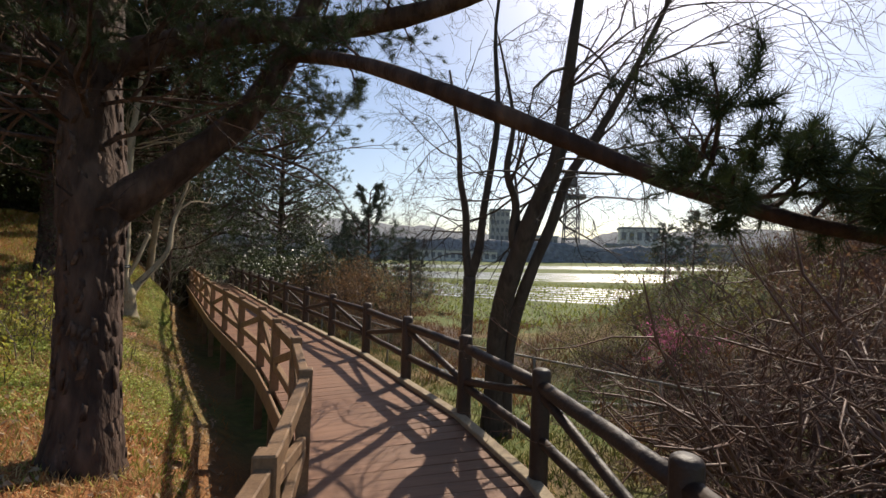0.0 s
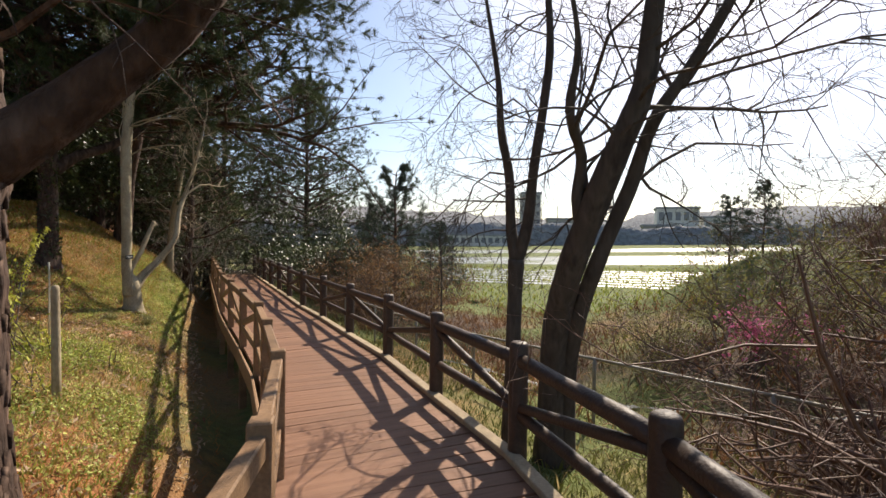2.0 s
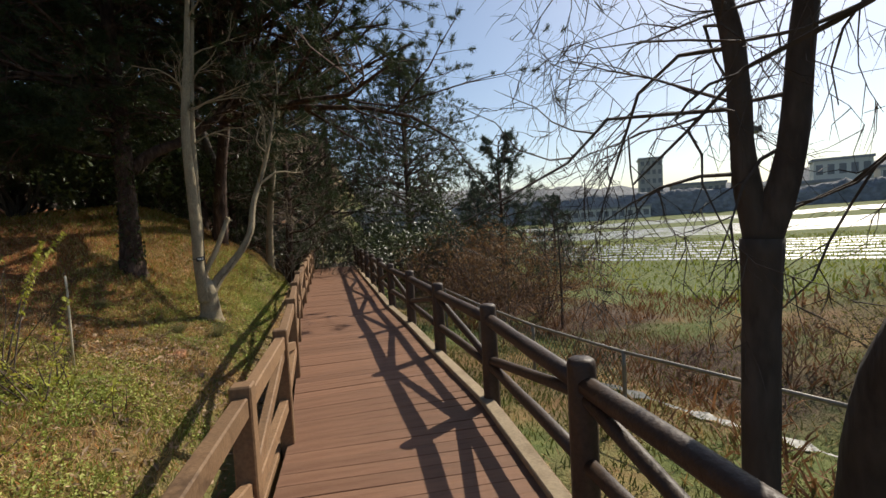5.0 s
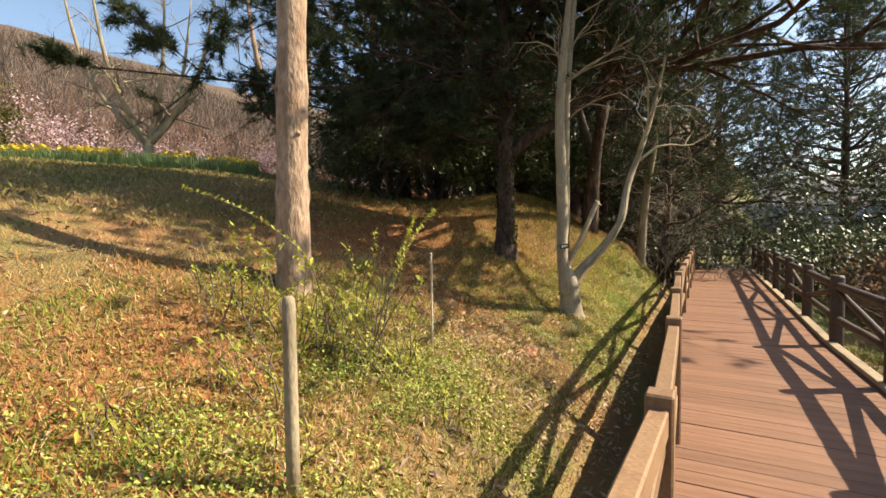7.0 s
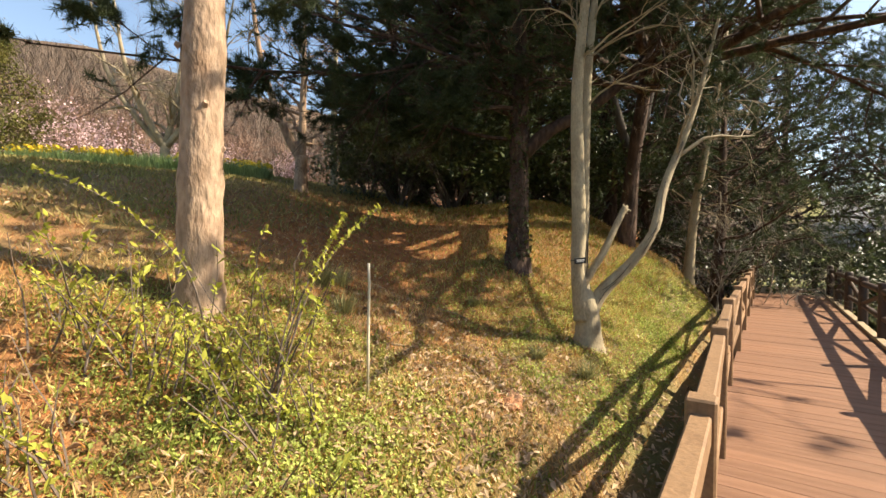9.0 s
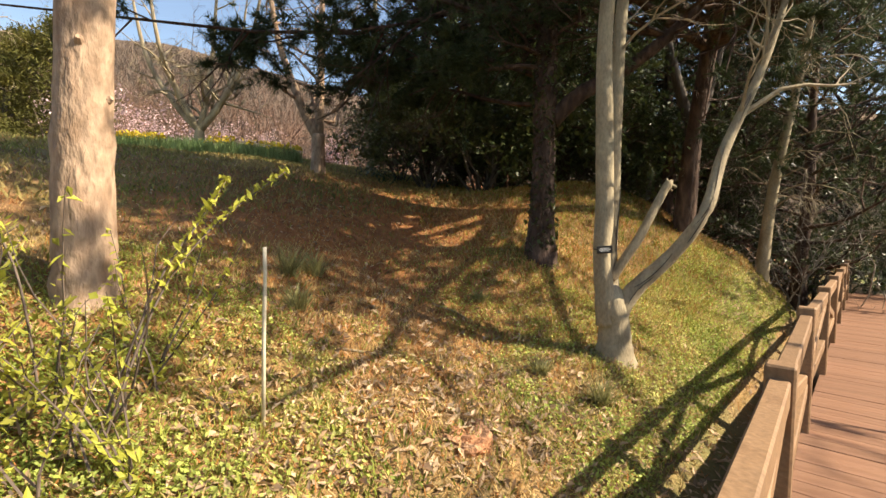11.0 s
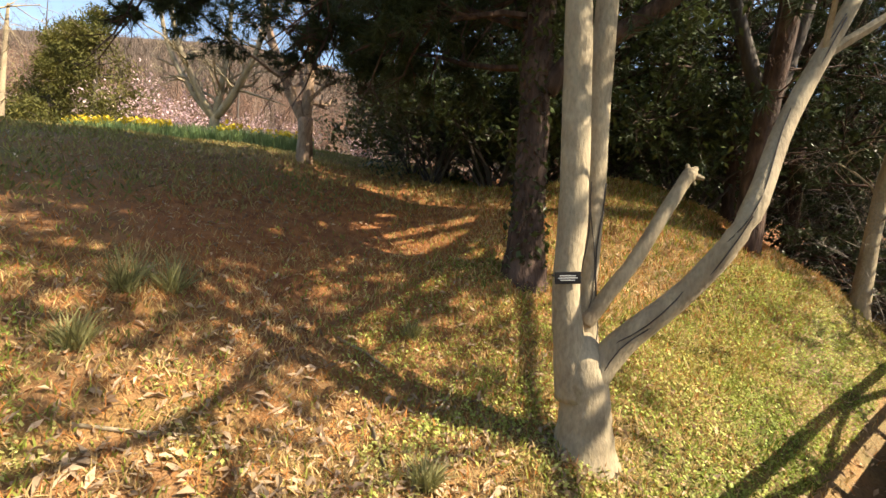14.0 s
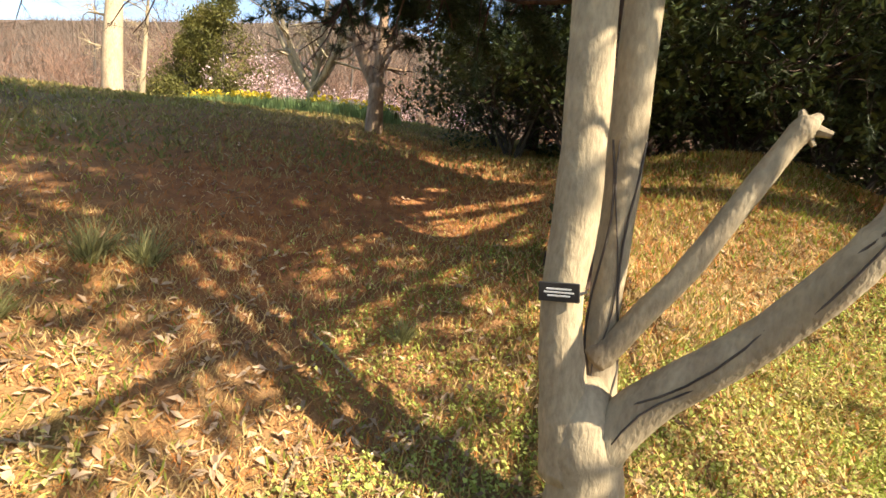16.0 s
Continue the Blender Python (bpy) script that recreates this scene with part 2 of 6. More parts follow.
def blades(n_name, pos, length, width, lean, material, label, rng, category="grass", spread=1.0):
    """Many single narrow leaves, each one triangle pair, rooted at pos."""
    n = len(pos)
    az = rng.uniform(0, 2 * np.pi, n)
    az2 = rng.uniform(0, 2 * np.pi, n)
    L = length * rng.uniform(0.5, 1.3, n)
    tilt = lean * rng.uniform(0.2, 1.0, n)
    tip = np.stack([np.cos(az) * np.sin(tilt) * L, np.sin(az) * np.sin(tilt) * L, np.cos(tilt) * L], 1)
    mid = tip * 0.55
    mid[:, 2] += L * 0.12 * np.sin(tilt)
    side = np.stack([np.cos(az2), np.sin(az2), np.zeros(n)], 1) * (width * rng.uniform(0.6, 1.3, n))[:, None] * 0.5
    v = np.concatenate([pos - side, pos + side, pos + mid + side * 0.8, pos + mid - side * 0.8, pos + tip], 0)
    k = np.arange(n)
    me = bpy.data.meshes.new(n_name)
    q = np.stack([k, k + n, k + 2 * n, k + 3 * n], 1)
    t = np.stack([k + 3 * n, k + 2 * n, k + 4 * n], 1)
    me.from_pydata(v.tolist(), [], q.tolist() + t.tolist())
    me.materials.append(material)
    ob = new(n_name, me)
    return tagged(ob, label, category, kind="stuff")


def flat_leaves(n_name, pos, size, material, label, rng, ratio=0.45, tilt=0.6, category="leaves"):
    """Many small curled leaves lying about."""
    n = len(pos)
    az = rng.uniform(0, 2 * np.pi, n)
    s = size * rng.uniform(0.5, 1.4, n)
    a = np.stack([np.cos(az), np.sin(az), rng.uniform(-tilt, tilt, n)], 1) * s[:, None] * 0.5
    b = np.stack([-np.sin(az), np.cos(az), rng.uniform(-tilt, tilt, n)], 1) * s[:, None] * 0.5 * ratio
    lift = np.zeros((n, 3))
    lift[:, 2] = s * rng.uniform(-0.1, 0.25, n)
    v = np.concatenate([pos - a, pos + b + lift, pos + a, pos - b + lift], 0)
    k = np.arange(n)
    me = bpy.data.meshes.new(n_name)
    me.from_pydata(v.tolist(), [], np.concatenate([np.stack([k, k + n, k + 2 * n], 1), np.stack([k, k + 2 * n, k + 3 * n], 1)], 0).tolist())
    me.materials.append(material)
    return me


# ---- the ground ----
RAIL = [(2.55, -4.0), (2.52, -2.4), (2.45, -0.75), (2.28, 0.9), (1.97, 2.52), (1.49, 3.95), (0.83, 5.24), (-0.03, 6.45), (-0.98, 7.82), (-2.05, 9.1), (-3.19, 10.5), (-4.3, 11.78), (-5.48, 13.28)]
for _k in range(5):
    RAIL.append((RAIL[-1][0] - 1.13, RAIL[-1][1] + 1.42))
LEFT = [(0.79, -3.9), (0.78, -2.3), (0.7, -0.7), (0.5, 0.8), (0.22, 2.2), (-0.18, 3.5), (-0.75, 4.6), (-1.48, 5.66), (-2.2, 6.66), (-3.23, 7.89), (-4.33, 9.16), (-5.54, 10.58)]
for _k in range(6):
    LEFT.append((LEFT[-1][0] - 1.13, LEFT[-1][1] + 1.42))
WIDE = 1.72
_line = np.array(RAIL + [(RAIL[-1][0] - 40, RAIL[-1][1] + 50)])


def across(x, y):
    """Signed distance to the left of the right-hand rail, and distance along it."""
    x, y = np.asarray(x, float), np.asarray(y, float)
    best, side, along = np.full(x.shape, 1e9), np.zeros(x.shape), np.zeros(x.shape)
    run = 0.0
    for k, (a, b) in enumerate(zip(_line[:-1], _line[1:])):
        d = b - a
        L = np.hypot(*d)
        d = d / L
        t = (x - a[0]) * d[0] + (y - a[1]) * d[1]
        tc = np.clip(t, -1e9 if k == 0 else 0, L)
        px, py = x - a[0] - tc * d[0], y - a[1] - tc * d[1]
        dist = np.hypot(px, py)
        s = d[0] * (y - a[1]) - d[1] * (x - a[0])
        hit = dist < best
        best, side, along = np.where(hit, dist, best), np.where(hit, np.where(s >= 0, 1, -1), side), np.where(hit, run + tc, along)
        run += L
    return best * side, along


_us = [-900, -400, -150, -45, -30, -12, -6, -2.5, -1.5, -0.5, 0.2, 1.4, 1.9, 2.45, 2.8, 3.4, 4.6, 5.4, 6.4, 8.5, 11, 14.5, 18, 21, 26, 34, 50, 80, 130, 300, 900]
_zs = [16, 8, 2.6, -1.3, -1.5, -1.35, -1.2, -1.1, -0.95, -0.78, -0.85, -0.95, -0.95, -0.62, -0.3, -0.06, 0.06, 0.35, 0.8, 1.72, 2.56, 3.32, 3.98, 4.15, 4.2, 6.0, 12, 26, 46, 72, 90]


def bumps(x, y, f):
    return np.sin(x * f + 1.3 * np.sin(y * f * 0.7)) * np.cos(y * f * 1.1 + 0.8 * np.sin(x * f * 1.3))


def height(x, y):
    x, y = np.asarray(x, float), np.asarray(y, float)
    u, s = across(x, y)
    z = np.interp(u, _us, _zs)
    near = np.clip(1 - np.abs(u) / 60, 0.0, 1)
    z = z + 0.05 * bumps(x, y, 1.1) * near + 0.02 * bumps(x + 3, y, 3.7) * near
    z = z + 0.55 * np.exp(-((x + 9.6) ** 2 + (y - 10.2) ** 2) / 1.8)          # mound at the pine's foot
    z = z + 0.45 * np.exp(-((x + 6.4) ** 2 + (y - 5.6) ** 2) / 2.5)
    z = z + 1.0 * np.exp(-(((x + 13) / 2.7) ** 2 + ((y - 12.3) / 2.7) ** 2))
    z = z + 1.1 * np.exp(-(((x + 13.1) / 3.2) ** 2 + ((y - 14.5) / 2.6) ** 2)) * np.clip((u - 2.0) / 1.5, 0, 1)     # bank under the wood
    z = z + 4.7 * np.exp(-(((x - 16.3) / 8.3) ** 2 + ((y - 13) / 6.2) ** 2))     # brushy bank across the ditch
    z = z + 3.0 * np.exp(-(((x - 26) / 14) ** 2 + ((y - 6) / 9.0) ** 2))
    z = z + 1.6 * np.exp(-(((x + 14) / 5) ** 2 + ((y - 36) / 8.0) ** 2))
    z = z - 0.55 * np.clip((5 - y) / 7, 0, 1.6) * np.clip((u - 9) / 8, 0, 1) * np.clip((40 - u) / 15, 0, 1)
    z = z + 1.5 * np.exp(-(((x - 7.6) / 3.5) ** 2 + ((y - 17.2) / 2.5) ** 2))
    dip = np.exp(-((u + 4.2) / 1.2) ** 2)
    z = z - 0.35 * dip
    z = z - np.clip((s - 26) * 0.02, 0, 1.0) * (u > 1.7) * np.clip((8 - u) / 6, 0, 1)
    return z


def spaced(lo, hi, fine_lo, fine_hi, step, grow):
    out = list(np.arange(fine_lo, fine_hi, step))
    d = step
    while out[-1] < hi:
        d *= grow
        out.append(out[-1] + d)
    d = step
    while out[0] > lo:
        d *= grow
        out.insert(0, out[0] - d)
    return np.array(out)


gx, gy = spaced(-900, 900, -16, 6, 0.16, 1.13), spaced(-900, 1200, -3, 20, 0.16, 1.13)
GX, GY = np.meshgrid(gx, gy)
GZ = height(GX, GY)
nx, ny = len(gx), len(gy)
idx = np.arange(nx * ny).reshape(ny, nx)
ground_me = bpy.data.meshes.new("ground")
ground_me.from_pydata(np.stack([GX, GY, GZ], -1).reshape(-1, 3).tolist(), [], np.stack([idx[:-1, :-1], idx[:-1, 1:], idx[1:, 1:], idx[1:, :-1]], -1).reshape(-1, 4).tolist())
GU, GS = across(GX, GY)
far_field = np.clip((-GU - 7) / 6, 0, 1) * np.clip((-GU) / 10, 0, 1)
patch = 0.5 + 0.5 * bumps(GX, GY, 0.55) + 0.35 * bumps(GX + 5, GY - 2, 1.9)
shade_slope = np.exp(-(((GX + 11) / 4.2) ** 2 + ((GY - 8.2) / 2.6) ** 2))
mound = np.exp(-(((GX - 18) / 10) ** 2 + ((GY - 11) / 8.5) ** 2))
green_v = np.clip(far_field * (1 - mound) + np.where(GU > 1.7, 0.55 * patch * np.clip(1 - (GU - 3) / 14, 0.3, 1), np.clip(1.1 * patch + 0.15, 0, 1) * (1 - 0.8 * mound)) * np.clip(1 - (GU - 24) / 6, 0, 1) - 0.5 * shade_slope, 0, 1)
rust_v = np.clip(0.9 * shade_slope + np.where(GU > 6, 0.35, 0.12) * (1 - patch) + 0.9 * np.exp(-((GX + 2.4) ** 2 + (GY - 3.2) ** 2) / 4.5) + 0.6 * np.exp(-((GX + 5.2) ** 2 + (GY - 4.6) ** 2) / 4.0) + 0.8 * (GU > 3.5) * (GS > 24), 0, 1) * np.clip(1 - (GU - 20) / 6, 0, 1)
scrub_v = np.clip((GU - 23) / 3, 0, 1) + np.clip((-GU - 2.6) / 2, 0, 0.8) * np.clip((9.5 + GU) / 3, 0, 1) * np.clip(0.6 + bumps(GX, GY, 0.85), 0.1, 1) + mound
for label_, field in (("green", green_v), ("rust", rust_v), ("scrub", scrub_v)):
    at_ = ground_me.attributes.new(label_, "FLOAT", "POINT")
    at_.data.foreach_set("value", field.astype(np.float32).ravel())
ground_me.materials.append(M_soil)
ground_me.shade_smooth()
tagged(new("ground", ground_me), "uneven earth bank with grass, straw and leaf litter", "ground", kind="structure")


def gz(x, y):
    return float(height(np.array([x]), np.array([y]))[0])


# ---- the boardwalk ----
def offset_line(off):
    """The rail line moved to its left by off."""
    out = []
    pts = [Vector(p) for p in RAIL]
    for k, p in enumerate(pts):
        d = (pts[min(k + 1, len(pts) - 1)] - pts[max(k - 1, 0)]).normalized()
        out.append((p.x - d.y * off, p.y + d.x * off))
    return out


def along_line(pts, step):
    """Places and headings at even steps along a line."""
    out, left = [], 0.0
    for a, b in zip(pts[:-1], pts[1:]):
        a, b = Vector(a), Vector(b)
        L = (b - a).length
        t = left
        while t < L:
            out.append((a.lerp(b, t / L), (b - a) / L))
            t += step
        left = t - L
    return out


floor = thing("floor", (0, 0, 0), "brown timber boardwalk deck with a slight bend", "boardwalk", kind="structure")


def bevel_box(name, half, material, bev=0.006):
    bm = bmesh.new()
    bmesh.ops.create_cube(bm, size=2)
    for v in bm.verts:
        v.co = Vector((v.co.x * half[0], v.co.y * half[1], v.co.z * half[2]))
    bmesh.ops.bevel(bm, geom=list(bm.edges), offset=bev, segments=1, affect="EDGES")
    me = bpy.data.meshes.new(name)
    bm.to_mesh(me)
    bm.free()
    me.materials.append(material)
    return me


plank_me = bevel_box("plank", (WIDE / 2 + 0.01, 0.0726, 0.02), M_plank, 0.0035)
rng = np.random.default_rng(4)
centre = offset_line(WIDE / 2)
smooth_line = []
for k in range(len(centre) - 1):
    p0, p1, p2, p3 = (Vector(centre[max(0, min(len(centre) - 1, k + j))]) for j in (-1, 0, 1, 2))
    for j in range(8):
        t = j / 8
        smooth_line.append(tuple(0.5 * ((2 * p1) + (p2 - p0) * t + (2 * p0 - 5 * p1 + 4 * p2 - p3) * t * t + (3 * p1 - p0 - 3 * p2 + p3) * t ** 3)))
smooth_line.append(centre[-1])
def reach_left(p, d):
    """How far the deck runs from its middle line to the left-hand railing."""
    n = Vector((-d.y, d.x))
    for a, b in zip(LEFT[:-1], LEFT[1:]):
        a, b = Vector(a), Vector(b)
        e = b - a
        den = n.x * e.y - n.y * e.x
        if abs(den) > 1e-6:
            w = a - p
            t, k = (w.x * e.y - w.y * e.x) / den, (w.x * n.y - w.y * n.x) / den
            if 0 <= k <= 1 and 0.4 < t < 1.6:
                return t
    return WIDE / 2


for p, d in along_line(smooth_line, 0.1475):
    ob = part("plank", plank_me, M_plank, floor)
    far, near = reach_left(p, d), WIDE / 2 + 0.01
    ob.scale.x = (far + near) / (WIDE + 0.02)
    p = p + Vector((-d.y, d.x)) * (far - near) / 2
    ob.location = (p.x, p.y, -0.02 + rng.uniform(-0.0025, 0.0025))
    ob.rotation_euler = (0, 0, math.atan2(d.y, d.x) - math.pi / 2 + rng.uniform(-0.004, 0.004))


def run_beam(name, pts, z, half, material, parent, label=""):
    """A beam in pieces along a line."""
    for a, b in zip(pts[:-1], pts[1:]):
        a, b = Vector(a), Vector(b)
        L = (b - a).length
        me = bevel_box(name, (half[0], L / 2 + 0.004, half[1]), material, 0.008)
        ob = part(name, me, material, parent, label)
        ob.location = ((a.x + b.x) / 2, (a.y + b.y) / 2, z)
        ob.rotation_euler = (0, 0, math.atan2(b.y - a.y, b.x - a.x) - math.pi / 2)


run_beam("edge_board", offset_line(0.055), 0.027, (0.055, 0.025), M_kerb, floor, "pale weathered edge board")
run_beam("fascia", offset_line(0.0 - 0.045), -0.13, (0.018, 0.1), M_sawn, floor)
run_beam("fascia", [(x - 0.06, y - 0.03) for x, y in LEFT], -0.12, (0.018, 0.11), M_sawn, floor)
run_beam("joist", offset_line(0.45), -0.14, (0.04, 0.095), M_log, floor)
run_beam("joist", offset_line(WIDE - 0.45), -0.14, (0.04, 0.095), M_log, floor)


# ---- railings ----
def rod(name, a, b, r, material, parent, sides=9, wob=0.0, seed=0):
    a, b = Vector(a), Vector(b)
    m = Mesh()
    n = 5
    rg = random.Random(seed)
    pts = [a.lerp(b, k / n) + Vector((rg.uniform(-wob, wob), rg.uniform(-wob, wob), rg.uniform(-wob, wob))) * (0 < k < n) for k in range(n + 1)]
    m.tube(pts, [r * (1 + rg.uniform(-0.05, 0.05)) for _ in pts], sides)
    return part(name, m, material, parent, smooth=True)


def log_post(parent, x, y, top, foot):
    m = Mesh()
    r = 0.072
    m.tube([(x, y, foot), (x, y, foot * 0.5), (x, y, top * 0.6), (x, y, top - 0.035), (x, y, top - 0.012), (x, y, top)], [r * 1.02, r, r, r, r * 0.93, r * 0.7], 12)
    part("post", m, M_log, parent, smooth=True)


POST_H = 0.86
right_rail = thing("log_railing", (0, 0, 0), "dark round-log railing with diagonal braces along the boardwalk", "railing")
RP = [Vector((*p, 0)) for p in RAIL]
for k, p in enumerate(RP):
    log_post(right_rail, p.x, p.y, POST_H, gz(p.x, p.y) - 0.1)
for k, (a, b) in enumerate(zip(RP[:-1], RP[1:])):
    hi, lo = POST_H - 0.13, 0.33
    rod("top_rail", a + Vector((0, 0, hi)), b + Vector((0, 0, hi)), 0.052, M_log, right_rail, 10, 0.003, k)
    rod("lower_rail", a + Vector((0, 0, lo)), b + Vector((0, 0, lo)), 0.042, M_log, right_rail, 9, 0.003, k + 50)
    high_first = (k % 2 == 1)
    rod("brace", a + Vector((0, 0, hi - 0.05 if high_first else lo + 0.04)), b + Vector((0, 0, lo + 0.04 if high_first else hi - 0.05)), 0.037, M_log, right_rail, 9, 0.002, k + 99)

left_rail = thing("timber_railing", (0, 0, 0), "brown squared-timber railing with diagonal braces beside the bank", "railing")
LP = [Vector((*p, 0)) for p in LEFT]


def bar(name, a, b, half, material, parent):
    """A squared timber from a to b."""
    a, b = Vector(a), Vector(b)
    d = b - a
    me = bevel_box(name, (half[0], d.length / 2, half[1]), material, 0.007)
    ob = part(name, me, material, parent)
    ob.matrix_basis = Matrix.Translation((a + b) / 2) @ d.to_track_quat("Y", "Z").to_matrix().to_4x4()
    return ob


for k, p in enumerate(LP):
    d = LP[min(k + 1, len(LP) - 1)] - LP[max(k - 1, 0)]
    foot = gz(p.x, p.y) - 0.1
    me = bevel_box("post", (0.05, 0.05, (POST_H - foot) / 2), M_sawn, 0.008)
    ob = part("post", me, M_sawn, left_rail)
    ob.location = (p.x, p.y, (POST_H + foot) / 2)
    ob.rotation_euler = (0, 0, math.atan2(d.y, d.x))
for k, (a, b) in enumerate(zip(LP[:-1], LP[1:])):
    hi, lo = POST_H - 0.1, 0.30
    bar("top_rail", a + Vector((0, 0, hi)), b + Vector((0, 0, hi)), (0.035, 0.05), M_sawn, left_rail)
    bar("lower_rail", a + Vector((0, 0, lo)), b + Vector((0, 0, lo)), (0.03, 0.045), M_sawn, left_rail)
    high_first = (k % 2 == 0)
    bar("brace", a + Vector((0, 0, hi - 0.06 if high_first else lo + 0.05)), b + Vector((0, 0, lo + 0.05 if high_first else hi - 0.06)), (0.026, 0.04), M_sawn, left_rail)


# ---- trees ----
def curve_pts(ctrl, n=5):
    """A smooth line through control points (x, y, z, radius)."""
    out = []
    c = [Vector(p) for p in ctrl]
    for k in range(len(c) - 1):
        p0, p1, p2, p3 = c[max(k - 1, 0)], c[k], c[k + 1], c[min(k + 2, len(c) - 1)]
        for j in range(n):
            t = j / n
            out.append(0.5 * ((2 * p1) + (p2 - p0) * t + (2 * p0 - 5 * p1 + 4 * p2 - p3) * t * t + (3 * p1 - p0 - 3 * p2 + p3) * t ** 3))
    out.append(c[-1])
    return out


def limb(m, ctrl, sides=8, n=5, rough=0.0, rg=random):
    pts = curve_pts([(*p,) for p in ctrl], n)
    m.tube([p.to_3d() if len(p) == 3 else Vector(p[:3]) for p in pts], [max(0.002, p[3]) * (1 + rg.uniform(-rough, rough)) for p in pts], sides)
    return pts


def twigs(m, start, way, length, r, depth, rg, droop=0.0, kids=4, wild=0.5, sides=4, shrink=0.6, tips=None):
    """A crooked branch with smaller ones along it."""
    n = (5 if depth > 1 else 4) if depth > 0 else 2
    p, d = Vector(start), Vector(way).normalized()
    pts, rad = [p.copy()], [r]
    for k in range(n):
        d = (d + Vector((rg.gauss(0, 1), rg.gauss(0, 1), rg.gauss(0, 1))) * wild * 0.3 + Vector((0, 0, -droop * 0.25))).normalized()
        p = p + d * length / n
        pts.append(p.copy())
        rad.append(r * (1 - 0.75 * (k + 1) / n))
    m.tube(pts, rad, sides if depth > 1 else 3, cap=False)
    if tips is not None:
        tips.append((pts[-1], d.copy()))
    if depth > 0:
        for k in range(kids):
            f = rg.uniform(0.25, 1.0)
            j = min(n - 1, int(f * n))
            q = pts[j].lerp(pts[j + 1], f * n - j if f < 1 else 1)
            dd = (pts[j + 1] - pts[j]).normalized()
            side = dd.orthogonal().normalized()
            side.rotate(Matrix.Rotation(rg.uniform(0, 6.283), 3, dd))
            w = (dd + side * rg.uniform(0.6, 1.3)).normalized()
            twigs(m, q, w, length * shrink * rg.uniform(0.6, 1.15), max(0.0025, r * (1 - 0.7 * f) * 0.65), depth - 1, rg, droop, kids, wild, sides, shrink, tips)


def needle_tufts(tips, rg, per=26, length=0.12, width=0.005, cone=1.25):
    """Bundles of needles round each twig end."""
    n = len(tips)
    P = np.repeat(np.array([t[0][:] for t in tips]), per, 0)
    D = np.repeat(np.array([t[1][:] for t in tips]), per, 0)
    N = n * per
    back = rg.uniform(0, 1, N)[:, None]
    P = P - D * back * length * 1.0
    R = rg.normal(0, 1, (N, 3))
    W = D * rg.uniform(0.2, 1.1, (N, 1)) + R / np.linalg.norm(R, axis=1)[:, None] * cone * 0.8
    W /= np.linalg.norm(W, axis=1)[:, None]
    L = length * rg.uniform(0.6, 1.15, (N, 1))
    S = np.cross(W, rg.normal(0, 1, (N, 3)))
    S /= np.linalg.norm(S, axis=1)[:, None] + 1e-9
    v = np.concatenate([P - S * width * 0.5, P + S * width * 0.5, P + W * L], 0)
    k = np.arange(N)
    return v, np.stack([k, k + N, k + 2 * N], 1)


def np_mesh(name, v, f, material):
    me = bpy.data.meshes.new(name)
    v, f = np.asarray(v, np.float32), np.asarray(f, np.int32)
    me.vertices.add(len(v))
    me.vertices.foreach_set("co", v.ravel())
    k = f.shape[1]
    me.loops.add(f.size)
    me.loops.foreach_set("vertex_index", f.ravel())
    me.polygons.add(len(f))
    me.polygons.foreach_set("loop_start", np.arange(0, f.size, k, dtype=np.int32))
    me.update(calc_edges=True)
    me.materials.append(material)
    return me


def pine_meshes(seed, tall=9.0, r0=0.18, first=2.5, limbs=26, reach=2.6, lean=(0, 0), dead=6, per=26, length=0.13, width=0.008, kids=5, bark=None, needles=None, depth=1, top_reach=0.6, fan=None):
    """Trunk with limbs, and a crown of needle tufts."""
    rg, nr = random.Random(seed), np.random.default_rng(seed)
    m, tips = Mesh(), []
    ctrl = []
    for k in range(7):
        t = k / 6
        ctrl.append((lean[0] * t * tall + rg.uniform(-0.06, 0.06) * (k > 0), lean[1] * t * tall + rg.uniform(-0.06, 0.06) * (k > 0), t * tall - 0.25 * (k == 0), r0 * (1.25 if k == 0 else 1) * (1 - 0.85 * t) + 0.012))
    trunk = limb(m, ctrl, 10, 4, 0.05, rg)
    for k in range(limbs):
        f = (k + rg.random()) / limbs
        z = first + (tall - first) * f
        base = min(trunk, key=lambda q: abs(q[2] - z))
        a = k * 2.4 + rg.uniform(-0.4, 0.4)
        if fan is not None and k < limbs * 0.8:
            a = rg.uniform(*fan)
        L = (reach * (1 - f) ** 0.7 + top_reach) * rg.uniform(0.7, 1.15)
        up = 0.12 + 0.5 * f
        w = Vector((math.cos(a), math.sin(a), up))
        t2 = []
        twigs(m, Vector(base[:3]), w, L, 0.012 + 0.02 * L * 0.7, depth + 1, rg, -0.12, kids, 0.55, 5, 0.5, t2)
        tips += t2
    for k in range(dead):
        z = rg.uniform(first * 0.35, first * 1.1)
        base = min(trunk, key=lambda q: abs(q[2] - z))
        a = rg.uniform(0, 6.28)
        twigs(m, Vector(base[:3]), Vector((math.cos(a), math.sin(a), 0.1)), rg.uniform(0.4, 1.6), 0.016, 2, rg, 0.25, 4, 0.8, 4, 0.55)
    v, f = needle_tufts(tips, nr, per, length, width)
    return m.data("trunk", bark or M_pine_bark, True), np_mesh("crown", v, f, needles or M_needle)


def put_tree(name, meshes, at, turn, scale, label, category="tree", group=""):
    ob = thing(name, at, label, category, group)
    ob.rotation_euler = (0, 0, turn)
    ob.scale = (scale, scale, scale)
    part("trunk", meshes[0], None, ob)
    part("crown", meshes[1], None, ob)
    return ob

